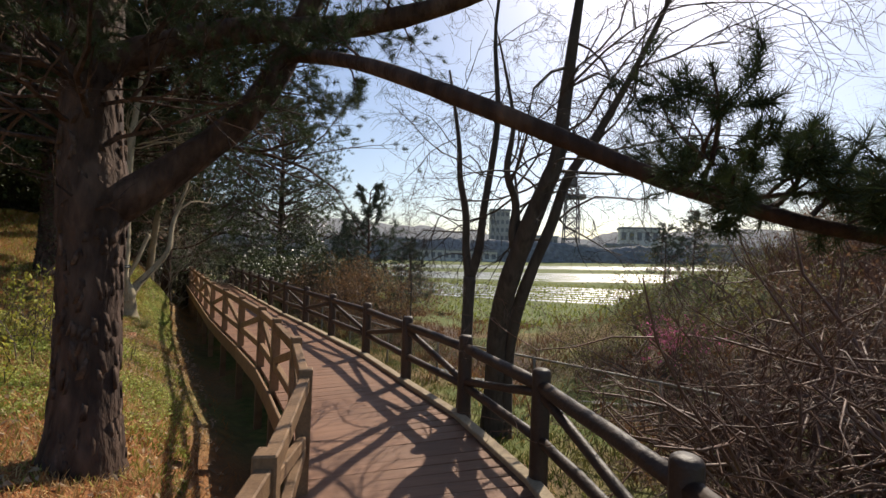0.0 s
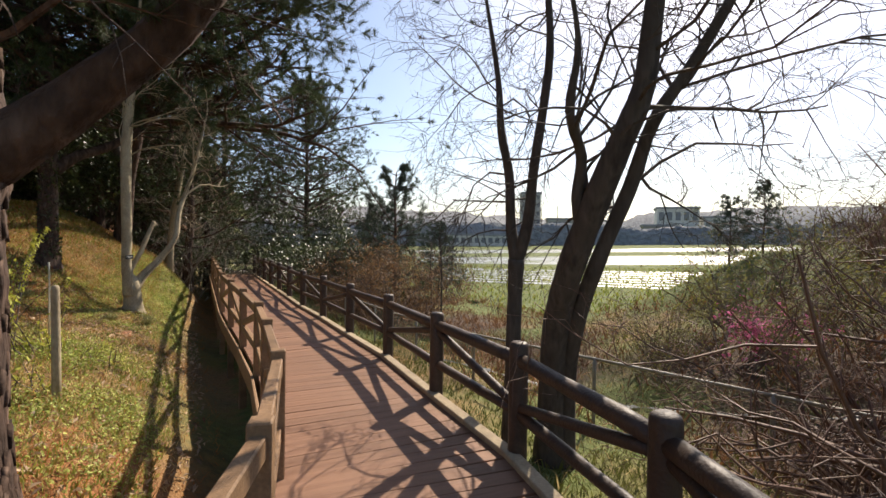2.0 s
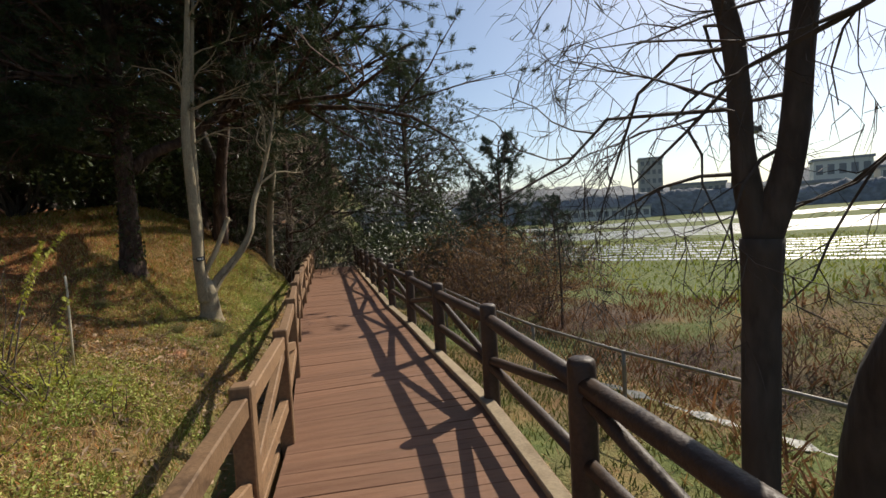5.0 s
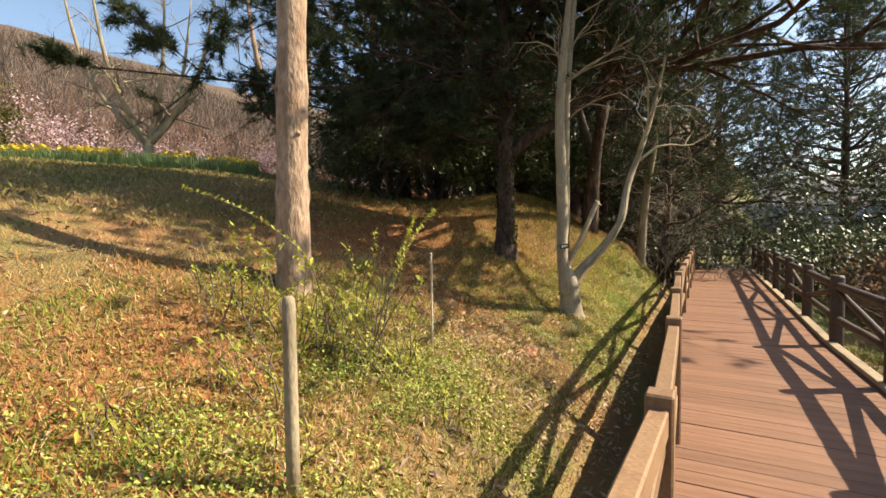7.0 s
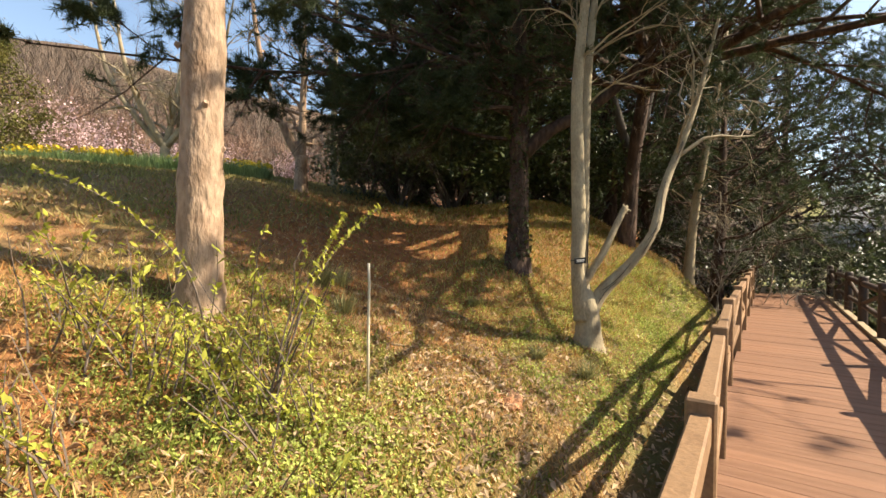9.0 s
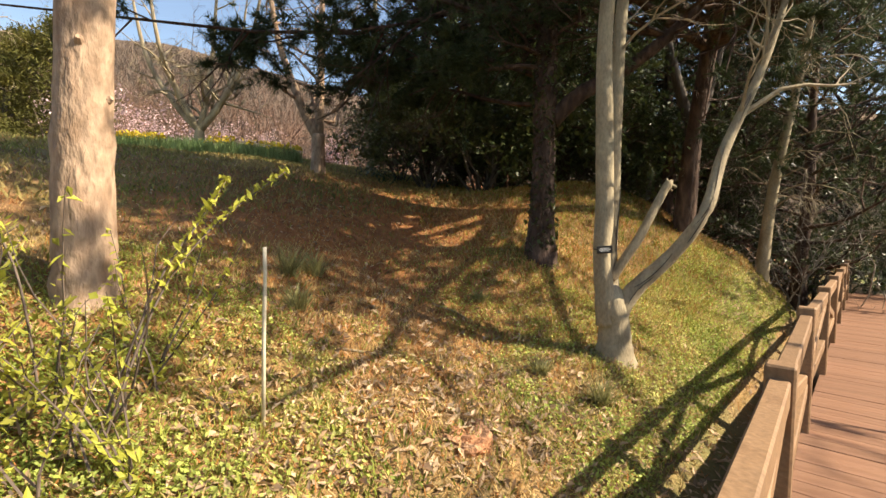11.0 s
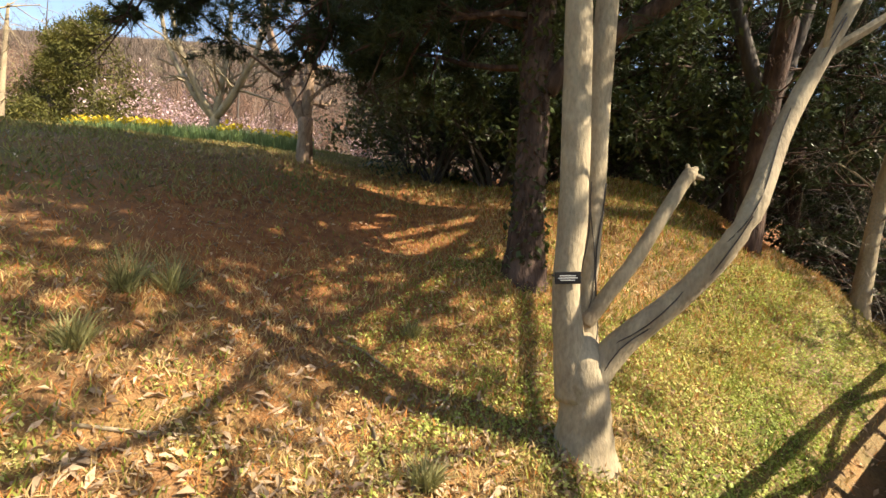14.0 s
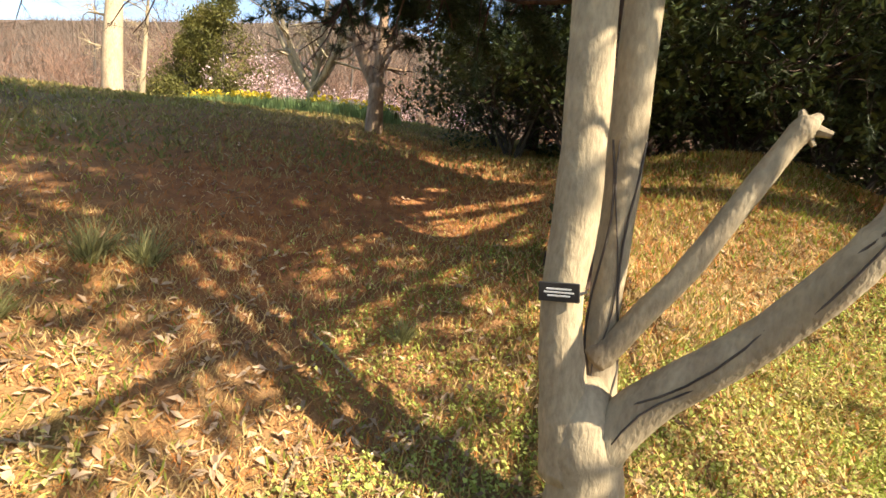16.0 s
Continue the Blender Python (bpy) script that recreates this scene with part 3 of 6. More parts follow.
# ---- trees close to the walk ----
def leaning_tree():
    """Dark twin-stemmed tree just outside the log railing."""
    x0, y0 = 1.17, 6.65
    z0 = gz(x0, y0)
    ob = thing("bare_tree", (x0, y0, z0), "dark bare tree with two leaning stems by the railing", "tree")
    rg = random.Random(11)

    def P(x, y, z, r):
        return (x - x0, y - y0, z - z0, r)
    m = Mesh()
    a = limb(m, [P(1.15, 6.72, z0 - 0.2, 0.2), P(1.15, 6.66, -0.1, 0.145), P(1.17, 6.5, 0.7, 0.135), P(1.25, 6.2, 1.28, 0.13), P(1.42, 5.97, 1.87, 0.118), P(1.61, 5.77, 2.42, 0.106), P(1.76, 5.68, 2.85, 0.092), P(1.81, 5.64, 3.4, 0.076), P(1.9, 5.5, 4.4, 0.05), P(2.1, 5.5, 6.0, 0.02)], 12, 4, 0.04, rg)
    part("stem", m, M_dark_bark, ob, smooth=True)
    m = Mesh()
    b = limb(m, [P(1.3, 6.74, z0 - 0.2, 0.12), P(1.31, 6.62, 0.2, 0.085), P(1.38, 6.4, 0.9, 0.08), P(1.52, 6.2, 1.45, 0.074), P(1.76, 6.1, 2.1, 0.066), P(1.92, 6.0, 2.65, 0.058), P(2.25, 5.9, 3.2, 0.048), P(2.75, 5.8, 4.2, 0.033), P(3.2, 5.4, 5.4, 0.015)], 9, 4, 0.04, rg)
    part("stem", m, M_dark_bark, ob, smooth=True)
    m = Mesh()
    e = limb(m, [P(1.37, 6.02, 1.7, 0.07), P(1.3, 5.98, 1.98, 0.057), P(1.32, 5.92, 2.35, 0.048), P(1.2, 5.74, 2.7, 0.04), P(1.25, 5.7, 3.3, 0.025), P(1.05, 5.6, 4.2, 0.01)], 8, 5, 0.06, rg)
    part("limb", m, M_dark_bark, ob, smooth=True)
    m = Mesh()
    for pts, cnt, zlo in ((e, 9, 2.2), (a, 16, 1.9), (b, 14, 1.9)):
        for k in range(cnt):
            q = rg.choice([p for p in pts if p[2] + z0 > zlo])
            w = Vector((rg.uniform(-0.6, 1.0), rg.uniform(-0.9, 0.7), rg.uniform(-0.1, 1.0)))
            twigs(m, Vector(q[:3]), w, rg.uniform(0.9, 2.1), min(0.019, q[3] * 0.4), 3, rg, 0.25, 4, 0.9, 4, 0.58)
    twigs(m, Vector(P(1.72, 5.7, 2.7, 0)[:3]), Vector((1, -0.1, 0.2)), 2.0, 0.024, 3, rg, 0.15, 6, 0.7, 4, 0.5)
    twigs(m, Vector(P(1.38, 6.0, 1.75, 0)[:3]), Vector((0.1, 0.0, 1)), 1.8, 0.03, 3, rg, 0.0, 5, 0.6, 4, 0.5)
    tagged(part("twig_crown", m, M_dark_bark, ob), kind="stuff")
    return ob


leaning_tree()


def forked_tree():
    z0 = gz(0.71, 6.8)
    ob = thing("forked_tree", (0.755, 6.62, z0), "dark slender bare tree forking at head height", "tree")
    rg = random.Random(5)

    def P(x, y, z, r):
        return (x - 0.71, y - 6.8, z - z0, r)
    m = Mesh()
    limb(m, [P(0.70, 6.8, z0 - 0.2, 0.12), P(0.70, 6.8, 0.1, 0.085), P(0.71, 6.8, 0.9, 0.078), P(0.72, 6.8, 1.42, 0.09)], 10, 5, 0.04, rg)
    part("trunk", m, M_dark_bark, ob, smooth=True)
    m = Mesh()
    a = limb(m, [P(0.72, 6.8, 1.38, 0.07), P(0.66, 6.81, 1.75, 0.055), P(0.63, 6.82, 2.3, 0.05), P(0.54, 6.8, 2.75, 0.042), P(0.5, 6.78, 3.3, 0.03), P(0.35, 6.7, 4.2, 0.015)], 8, 4, 0.05, rg)
    part("limb", m, M_dark_bark, ob, smooth=True)
    m = Mesh()
    b = limb(m, [P(0.72, 6.8, 1.38, 0.07), P(0.83, 6.78, 1.8, 0.06), P(0.88, 6.78, 2.35, 0.052), P(0.98, 6.78, 3.1, 0.045), P(1.02, 6.78, 3.7, 0.04), P(0.95, 6.7, 4.8, 0.025), P(1.1, 6.7, 6.0, 0.01)], 8, 4, 0.05, rg)
    part("limb", m, M_dark_bark, ob, smooth=True)
    m = Mesh()
    for pts, cnt in ((a, 9), (b, 11)):
        for k in range(cnt):
            q = rg.choice([p for p in pts if p[2] + z0 > 2.0])
            w = Vector((rg.uniform(-1, 0.7), rg.uniform(-0.7, 0.7), rg.uniform(-0.2, 0.8)))
            twigs(m, Vector(q[:3]), w, rg.uniform(0.7, 1.6), min(0.012, q[3] * 0.35), 3, rg, 0.5, 4, 1.3, 4, 0.62)
    twigs(m, Vector(P(0.64, 6.82, 2.3, 0)[:3]), Vector((-1, 0.0, 0.5)), 1.4, 0.014, 3, rg, 0.6, 6, 1.2, 4, 0.55)
    twigs(m, Vector(P(0.66, 6.8, 1.72, 0)[:3]), Vector((-1, -0.1, 0.12)), 0.9, 0.011, 2, rg, 0.3, 5, 0.8, 4, 0.5)
    twigs(m, Vector(P(0.85, 6.8, 1.85, 0)[:3]), Vector((-1, 0.2, -0.05)), 0.8, 0.01, 2, rg, 0.3, 4, 0.8, 4, 0.5)
    tagged(part("twig_crown", m, M_dark_bark, ob), kind="stuff")
    return ob


forked_tree()


def bark_scales(line, zlo, zhi, n, seed, size=0.07):
    """Loose plates of bark lying round a trunk, their lower edges lifted."""
    nr2 = np.random.default_rng(seed)
    L = np.array([tuple(p) for p in line])
    z, a = nr2.uniform(zlo, zhi, n), nr2.uniform(0, 2 * np.pi, n)
    x, y, r = (np.interp(z, L[:, 2], L[:, k]) for k in (0, 1, 3))
    out = np.stack([np.cos(a), np.sin(a), np.zeros(n)], 1)
    tan = np.stack([-np.sin(a), np.cos(a), np.zeros(n)], 1)
    c = np.stack([x, y, z], 1) + out * (r * 0.995)[:, None]
    w = (size * nr2.uniform(0.35, 1.0, n))[:, None] * 0.5
    h = (size * nr2.uniform(1.2, 3.6, n))[:, None] * 0.5
    lift = nr2.uniform(0.001, 0.012, n)[:, None]
    up = np.array([[0, 0, 1.0]])
    up = up + tan * nr2.uniform(-0.25, 0.25, n)[:, None]
    v = np.stack([c - tan * w - up * h + out * lift, c + tan * w * 0.8 - up * h * 0.9 + out * lift * 0.8, c + tan * w + up * h * 0.8 + out * 0.004, c - tan * w * 0.5 + up * h * 1.2 + out * 0.003], 1).reshape(-1, 3)
    w2 = v.reshape(n, 4, 3) - out[:, None, :] * 0.02
    v = np.concatenate([v, w2.reshape(-1, 3)])
    i = np.arange(n)[:, None] * 4
    o = i + 4 * n
    f = np.concatenate([i + np.array([[0, 1, 2, 3]])] + [np.concatenate([i + p, o + p, o + q, i + q], 1) for p, q in ((0, 1), (1, 2), (2, 3), (3, 0))])
    return np_mesh("bark_scales", v, f, M_pine_scale)


def near_pine():
    """Old pine on the bank at the start of the walk, with limbs over the path."""
    x0, y0 = -2.02, 3.65
    z0 = gz(x0, y0)
    ob = thing("old_pine", (x0, y0, z0), "old pine with scaly bark and limbs over the walk", "tree")
    rg, nr = random.Random(21), np.random.default_rng(21)

    def P(x, y, z, r):
        return (x - x0, y - y0, z - z0, r)
    m = Mesh()
    tr = limb(m, [P(-2.02, 3.65, z0 - 0.3, 0.36), P(-2.02, 3.65, z0 + 0.12, 0.27), P(-2.02, 3.65, 0.6, 0.225), P(-2.03, 3.65, 1.5, 0.215), P(-2.05, 3.66, 2.1, 0.23), P(-2.15, 3.7, 3.0, 0.2), P(-2.2, 3.8, 4.5, 0.17), P(-2.3, 3.9, 6.5, 0.12), P(-2.3, 4.0, 9.0, 0.04)], 14, 5, 0.06, rg)
    part("trunk", m, M_pine_bark, ob, smooth=True)
    tagged(part("bark", bark_scales(tr, 0.02, 4.2, 420, 5, 0.05), None, ob), kind="stuff")
    tips = []
    for k, ctrl in enumerate((
            [P(-1.95, 3.7, 1.95, 0.16), P(-1.5, 3.9, 2.35, 0.13), P(-1.0, 4.1, 2.9, 0.115), P(-0.64, 4.26, 3.75, 0.1), P(-0.4, 4.4, 4.8, 0.07), P(0.0, 4.6, 6.2, 0.03)],
            [P(-2.1, 3.7, 3.1, 0.13), P(-1.2, 4.0, 3.5, 0.11), P(-0.3, 4.25, 3.65, 0.1), P(0.6, 4.3, 3.85, 0.08), P(1.6, 4.4, 4.3, 0.05), P(2.6, 4.4, 4.6, 0.02)],
            [P(-0.78, 4.2, 3.4, 0.065), P(-0.1, 3.5, 3.05, 0.05), P(0.45, 2.8, 2.68, 0.043), P(1.0, 2.32, 2.33, 0.04), P(1.4, 2.25, 2.15, 0.036), P(1.75, 2.1, 1.96, 0.03), P(2.1, 1.85, 1.8, 0.022), P(2.6, 1.6, 1.7, 0.01)])):
        m = Mesh()
        pts = limb(m, ctrl, 9, 5, 0.05, rg)
        part("limb", m, M_pine_bark, ob, smooth=True)
        m = Mesh()
        for j in range(26 if k != 2 else 34):
            lo = 0.35 if k != 2 else 0.7
            q = pts[int(len(pts) * (rg.uniform(lo, 0.99) if k != 2 or j > 6 else rg.uniform(0.04, 0.3)))]
            t2 = []
            twigs(m, Vector(q[:3]), Vector((rg.uniform(-0.6, 1), rg.uniform(-1, 1), rg.uniform(-0.1, 0.8) if k != 2 else rg.uniform(0.0, 0.9))), rg.uniform(0.4, 0.9) * (0.55 if k == 2 else 1), 0.012, 2, rg, -0.05, 4, 0.6, 4, 0.55, t2)
            tips += t2
        tagged(part("twig_crown", m, M_pine_bark, ob), kind="stuff")
    m = Mesh()
    for j in range(46):
        q = [p for p in tr if p[2] + z0 > 2.3][rg.randrange(10)]
        a = rg.uniform(-2.9, -0.25) if q[2] + z0 < 5.5 else rg.uniform(0, 6.28)
        t2 = []
        twigs(m, Vector(q[:3]), Vector((math.cos(a), math.sin(a), 0.3)), rg.uniform(0.9, 1.8), 0.026, 3 if j < 18 else 2, rg, -0.1, 4, 0.6, 4, 0.5, t2)
        tips += t2
    for j in range(8):
        a = rg.uniform(-2.5, 0.5)
        twigs(m, Vector((0, 0, rg.uniform(1.6, 3.4))), Vector((math.cos(a), math.sin(a), 0.1)), rg.uniform(0.4, 0.8), 0.02, 1, rg, 0.1, 3, 0.8, 4, 0.5)
    tagged(part("twig_crown", m, M_pine_bark, ob), kind="stuff")
    tips = [t for t in tips if t[0].z + z0 > 2.7 or (t[0].x + x0 > 1.0 and t[0].z + z0 > 1.3)]
    v, f = needle_tufts(tips, nr, 84, 0.072, 0.0027)
    part("crown", np_mesh("crown", v, f, M_needle), M_needle, ob)


near_pine()


def tan_tree():
    x0, y0 = -6.37, 5.63
    z0 = gz(x0, y0)
    ob = thing("tan_barked_tree", (x0, y0, z0), "straight tree with peeling tan bark on the sunny bank", "tree")
    rg = random.Random(8)
    m = Mesh()
    tr = limb(m, [(0, 0, -0.3, 0.28), (0, 0, 0.1, 0.2), (0.01, 0, 0.9, 0.185), (0, 0.02, 2.0, 0.175), (0, 0.05, 3.5, 0.15), (-0.05, 0.1, 6, 0.1), (-0.1, 0.1, 9, 0.03)], 14, 6, 0.07, rg)
    part("trunk", m, M_peel_bark, ob, smooth=True)
    m = Mesh()
    for k in range(16):
        q = [p for p in tr if p[2] > 3.6]
        q = rg.choice(q)
        a = rg.uniform(0, 6.28)
        twigs(m, Vector(q[:3]), Vector((math.cos(a), math.sin(a), 0.7)), rg.uniform(1.2, 2.2), 0.03, 3, rg, 0, 4, 0.7, 4, 0.55)
    for z, a in ((1.7, 0.4), (2.2, -1.2), (1.35, 1.4)):
        m.tube([(0.16 * math.cos(a), 0.16 * math.sin(a), z), (0.2 * math.cos(a), 0.2 * math.sin(a), z + 0.02)], [0.035, 0.018], 8)
    tagged(part("twig_crown", m, M_peel_bark, ob), kind="stuff")


tan_tree()


def labelled_tree():
    """Pale smooth tree with several stems and a name plate."""
    x0, y0 = -7.45, 10.23
    z0 = gz(x0, y0)
    ob = thing("smooth_barked_tree", (x0, y0, z0), "pale smooth-barked tree with several stems and a small plate", "tree")
    rg = random.Random(3)

    def P(x, y, z, r):
        return (x - x0, y - y0, z - z0, r)
    m = Mesh()
    limb(m, [P(-7.45, 10.27, z0 - 0.25, 0.3), P(-7.455, 10.26, z0 + 0.05, 0.205), P(-7.455, 10.25, 0.3, 0.165), P(-7.455, 10.22, 0.5, 0.165), P(-7.46, 10.2, 0.66, 0.14), P(-7.47, 10.19, 0.78, 0.07)], 16, 6, 0.03, rg)
    part("trunk", m, M_pale_bark, ob, smooth=True)
    stems = []
    for ctrl in (
            [P(-7.45, 10.17, 0.35, 0.13), P(-7.44, 10.125, 0.63, 0.115), P(-7.43, 10.075, 0.91, 0.096), P(-7.426, 10.055, 1.16, 0.09), P(-7.429, 10.07, 1.465, 0.095), P(-7.427, 10.063, 1.86, 0.092), P(-7.423, 10.035, 2.5, 0.09), P(-7.4, 10.0, 3.6, 0.075), P(-7.3, 10.1, 5.2, 0.05), P(-7.2, 10.2, 7.0, 0.02)],
            [P(-7.5, 10.24, 0.4, 0.12), P(-7.58, 10.26, 0.76, 0.085), P(-7.6, 10.25, 1.0, 0.072), P(-7.608, 10.255, 1.475, 0.078), P(-7.607, 10.249, 2.04, 0.082), P(-7.607, 10.249, 2.58, 0.08), P(-7.6, 10.3, 4.0, 0.06), P(-7.5, 10.5, 6.5, 0.02)],
            [P(-7.44, 10.24, 0.42, 0.12), P(-7.37, 10.42, 0.74, 0.092), P(-7.2, 10.75, 1.15, 0.07), P(-7.05, 10.98, 1.6, 0.064), P(-7.2, 11.28, 2.24, 0.056), P(-7.2, 11.75, 3.3, 0.04), P(-7.2, 12.2, 4.8, 0.02)],
            [P(-7.56, 10.24, 0.84, 0.07), P(-7.54, 10.31, 0.94, 0.056), P(-7.53, 10.42, 1.11, 0.052), P(-7.53, 10.54, 1.28, 0.05), P(-7.54, 10.69, 1.55, 0.047), P(-7.54, 10.84, 1.83, 0.044), P(-7.54, 10.88, 1.89, 0.05), P(-7.54, 10.9, 1.93, 0.038)]):
        m = Mesh()
        stems.append(limb(m, ctrl, 12, 5, 0.03, rg))
        part("stem", m, M_pale_bark, ob, smooth=True)
    m = Mesh()
    for s in stems[:3]:
        for k in range(7):
            q = rg.choice([p for p in s if p[2] > 2.6])
            twigs(m, Vector(q[:3]), Vector((rg.uniform(-1, 1), rg.uniform(-0.3, 1), rg.uniform(0.3, 1))), rg.uniform(0.8, 1.7), 0.02, 3, rg, 0, 3, 0.6, 4, 0.55)
    q = [p for p in stems[2] if p[2] + z0 > 2.5][0]
    twigs(m, Vector(q[:3]), Vector((0.3, 1, 0.5)), 1.2, 0.035, 2, rg, 0, 3, 0.4, 5, 0.5)
    tagged(part("twig_crown", m, M_pale_bark, ob), kind="stuff")
    m = Mesh()
    for dx, dy, dz, r in ((0.0, 0.03, 0.03, 0.03), (0.02, 0.055, -0.02, 0.024), (-0.02, -0.005, 0.045, 0.022), (0.015, 0.02, -0.05, 0.016)):
        c = Vector(P(-7.54, 10.885, 1.9, 0)[:3])
        m.tube([c, c + Vector((dx, dy, dz)) * 0.7, c + Vector((dx, dy, dz)) * 1.5], [r * 1.2, r, r * 0.55], 7)
    part("broken_end", m, M_pale_bark, ob, "rough broken end of a cut limb")
    # climbing stems wound round the rear stem
    for k in range(3):
        m = Mesh()
        pts = []
        for j, q in enumerate(stems[1][1:19]):
            w = -0.9 + k * 0.85 + 0.45 * math.sin(j * 0.55 + k * 2)
            r = q[3] + 0.002
            pts.append((q[0] + r * math.cos(w), q[1] + r * math.sin(w), q[2]))
        m.tube(pts, [0.0055 - 0.002 * (k == 1)] * len(pts), 5)
        part("climber", m, M_dark_bark, ob, "thin dark climbing stem", smooth=True)
    for k in range(2):
        m, pts = Mesh(), []
        for j, q in enumerate(stems[2][3:24]):
            w = -0.6 + k * 1.1 + 0.5 * math.sin(j * 0.7 + k * 1.7)
            r = q[3] + 0.001
            pts.append((q[0] + r * math.cos(w) * 0.95, q[1] - r * 0.35, q[2] + r * math.sin(w) * 0.9))
        m.tube(pts, [0.0045] * len(pts), 5)
        part("climber", m, M_dark_bark, ob, "thin dark climbing stem", smooth=True)
    plate = part("plate", bevel_box("plate", (0.006, 0.082, 0.04), M_black, 0.003), M_black, ob, "black name plate with white bars")
    plate.matrix_basis = Matrix.Translation((-7.331 - x0, 10.036 - y0, 1.165 - z0)) @ pose(0, 0, 0, 5, 4, -10)
    for z, w in ((0.014, 0.05), (0.0, 0.06), (-0.014, 0.045)):
        b = part("lettering", bevel_box("lettering", (0.001, w, 0.0035), M_white, 0.0004), M_white, plate)
        b.location = (0.0075, 0, z)
    m = Mesh()
    ring = [(0.093 * math.cos(a * 0.3142), 0.093 * math.sin(a * 0.3142), 0) for a in range(21)]
    m.tube(ring, [0.006] * 21, 5, cap=False)
    st = part("strap", m, M_black, ob)
    st.location = (-7.426 - x0, 10.056 - y0, 1.165 - z0)


labelled_tree()


# pine on its mound, behind the labelled tree
def mound_pine():
    x0, y0 = -9.62, 10.2
    z0 = gz(x0, y0)
    ob = thing("ivy_pine", (x0, y0, z0), "reddish pine with ivy on its trunk on a mound", "tree")
    rg, nr = random.Random(31), np.random.default_rng(31)
    m = Mesh()
    tr = limb(m, [(0, 0, -0.3, 0.36), (0, 0, 0.05, 0.26), (0, 0, 0.5, 0.2), (0.02, 0, 1.6, 0.17), (0, 0, 2.6, 0.18), (0, 0, 3.8, 0.14), (-0.1, 0, 6, 0.1), (-0.1, 0.1, 8.8, 0.03)], 13, 5, 0.06, rg)
    part("trunk", m, M_pine_bark, ob, smooth=True)
    tagged(part("bark", bark_scales(tr, 0.02, 4.0, 300, 6, 0.05), None, ob), kind="stuff")
    m = Mesh()
    big = limb(m, [(0.05, 0.1, 2.1, 0.13), (0.2, 0.5, 2.5, 0.12), (0.45, 1.1, 2.85, 0.1), (0.8, 1.9, 3.6, 0.07), (1.0, 2.6, 4.8, 0.02)], 9, 5, 0.05, rg)
    part("limb", m, M_pine_bark, ob, smooth=True)
    m, tips = Mesh(), []
    for k in range(52):
        q = rg.choice([p for p in tr if p[2] > 2.9] + [p for p in big if p[2] > 3.2])
        a = rg.uniform(0, 6.28)
        t2 = []
        twigs(m, Vector(q[:3]), Vector((math.cos(a), math.sin(a), 0.15)), rg.uniform(1.2, 2.6), 0.03, 3 if k < 14 else 2, rg, 0.05, 4, 0.6, 4, 0.5, t2)
        tips += t2
    for k in range(46):
        q = rg.choice([p for p in tr if 4.8 < p[2] < 7.4])
        a = rg.uniform(0, 6.28)
        t2 = []
        twigs(m, Vector(q[:3]), Vector((math.cos(a), math.sin(a), 0.12)), rg.uniform(1.6, 2.8), 0.03, 2, rg, 0.0, 6, 0.6, 4, 0.45, t2)
        tips += t2
    for w, z, L in (((-0.7, -1, 0.35), 2.35, 2.6), ((-0.2, -1, 0.25), 2.75, 3.0), ((0.2, -1, 0.0), 2.9, 2.2), ((-0.45, -1, 0.1), 3.5, 5.0), ((-0.1, -1, 0.06), 3.6, 5.4), ((0.12, -1, 0.08), 4.0, 4.8), ((-0.8, -1, 0.08), 3.8, 4.6), ((-0.28, -1, 0.12), 3.9, 5.6), ((-0.3, -1, 0.08), 4.0, 7.4)):
        t2 = []
        twigs(m, Vector((0, 0, z)), Vector(w), L, 0.045, 3, rg, 0.1 if L < 4 else -0.03, 7 if L < 6 else 10, 0.5, 5, 0.45 if L < 4 else 0.36 if L < 6 else 0.27, t2)
        tips += [q for q in t2 if q[0].z > (2.7 if L > 4 else 2.3)]
    tagged(part("twig_crown", m, M_pine_bark, ob), kind="stuff")
    v, f = needle_tufts(tips, nr, 34, 0.15, 0.011)
    part("crown", np_mesh("crown", v, f, M_needle), M_needle, ob)
    pos = []
    for k in range(500):
        z = nr.uniform(0.1, 3.2) ** 1.0
        a = nr.uniform(-2.0, 1.6)
        r = 0.19 if z > 0.6 else 0.24
        pos.append((r * math.cos(a), r * math.sin(a), z))
    part("ivy", flat_leaves("ivy", np.array(pos), 0.06, M_evergreen, "", nr, 0.8, 1.2), M_evergreen, ob, "dark green ivy leaves")


mound_pine()

# woods behind
PINES = [pine_meshes(40 + k, tall, 0.17, first, limbs, reach, (lx, ly), 10, 32 if k != 3 else 56, nl, nw, 5, fan=(-1.65, 0.35) if k == 3 else None) for k, (tall, first, limbs, reach, lx, ly, nl, nw) in enumerate(((9.5, 2.0, 38, 2.8, 0.02, 0, 0.17, 0.0185), (11.0, 2.6, 40, 3.2, -0.03, 0.02, 0.17, 0.0185), (8.0, 1.0, 38, 2.6, 0.0, 0.03, 0.17, 0.0185), (10.0, 3.2, 130, 5.7, 0.2, -0.05, 0.17, 0.016), (12.5, 2.2, 70, 4.2, 0.0, 0.0, 0.2, 0.018)))]
rgw = random.Random(77)
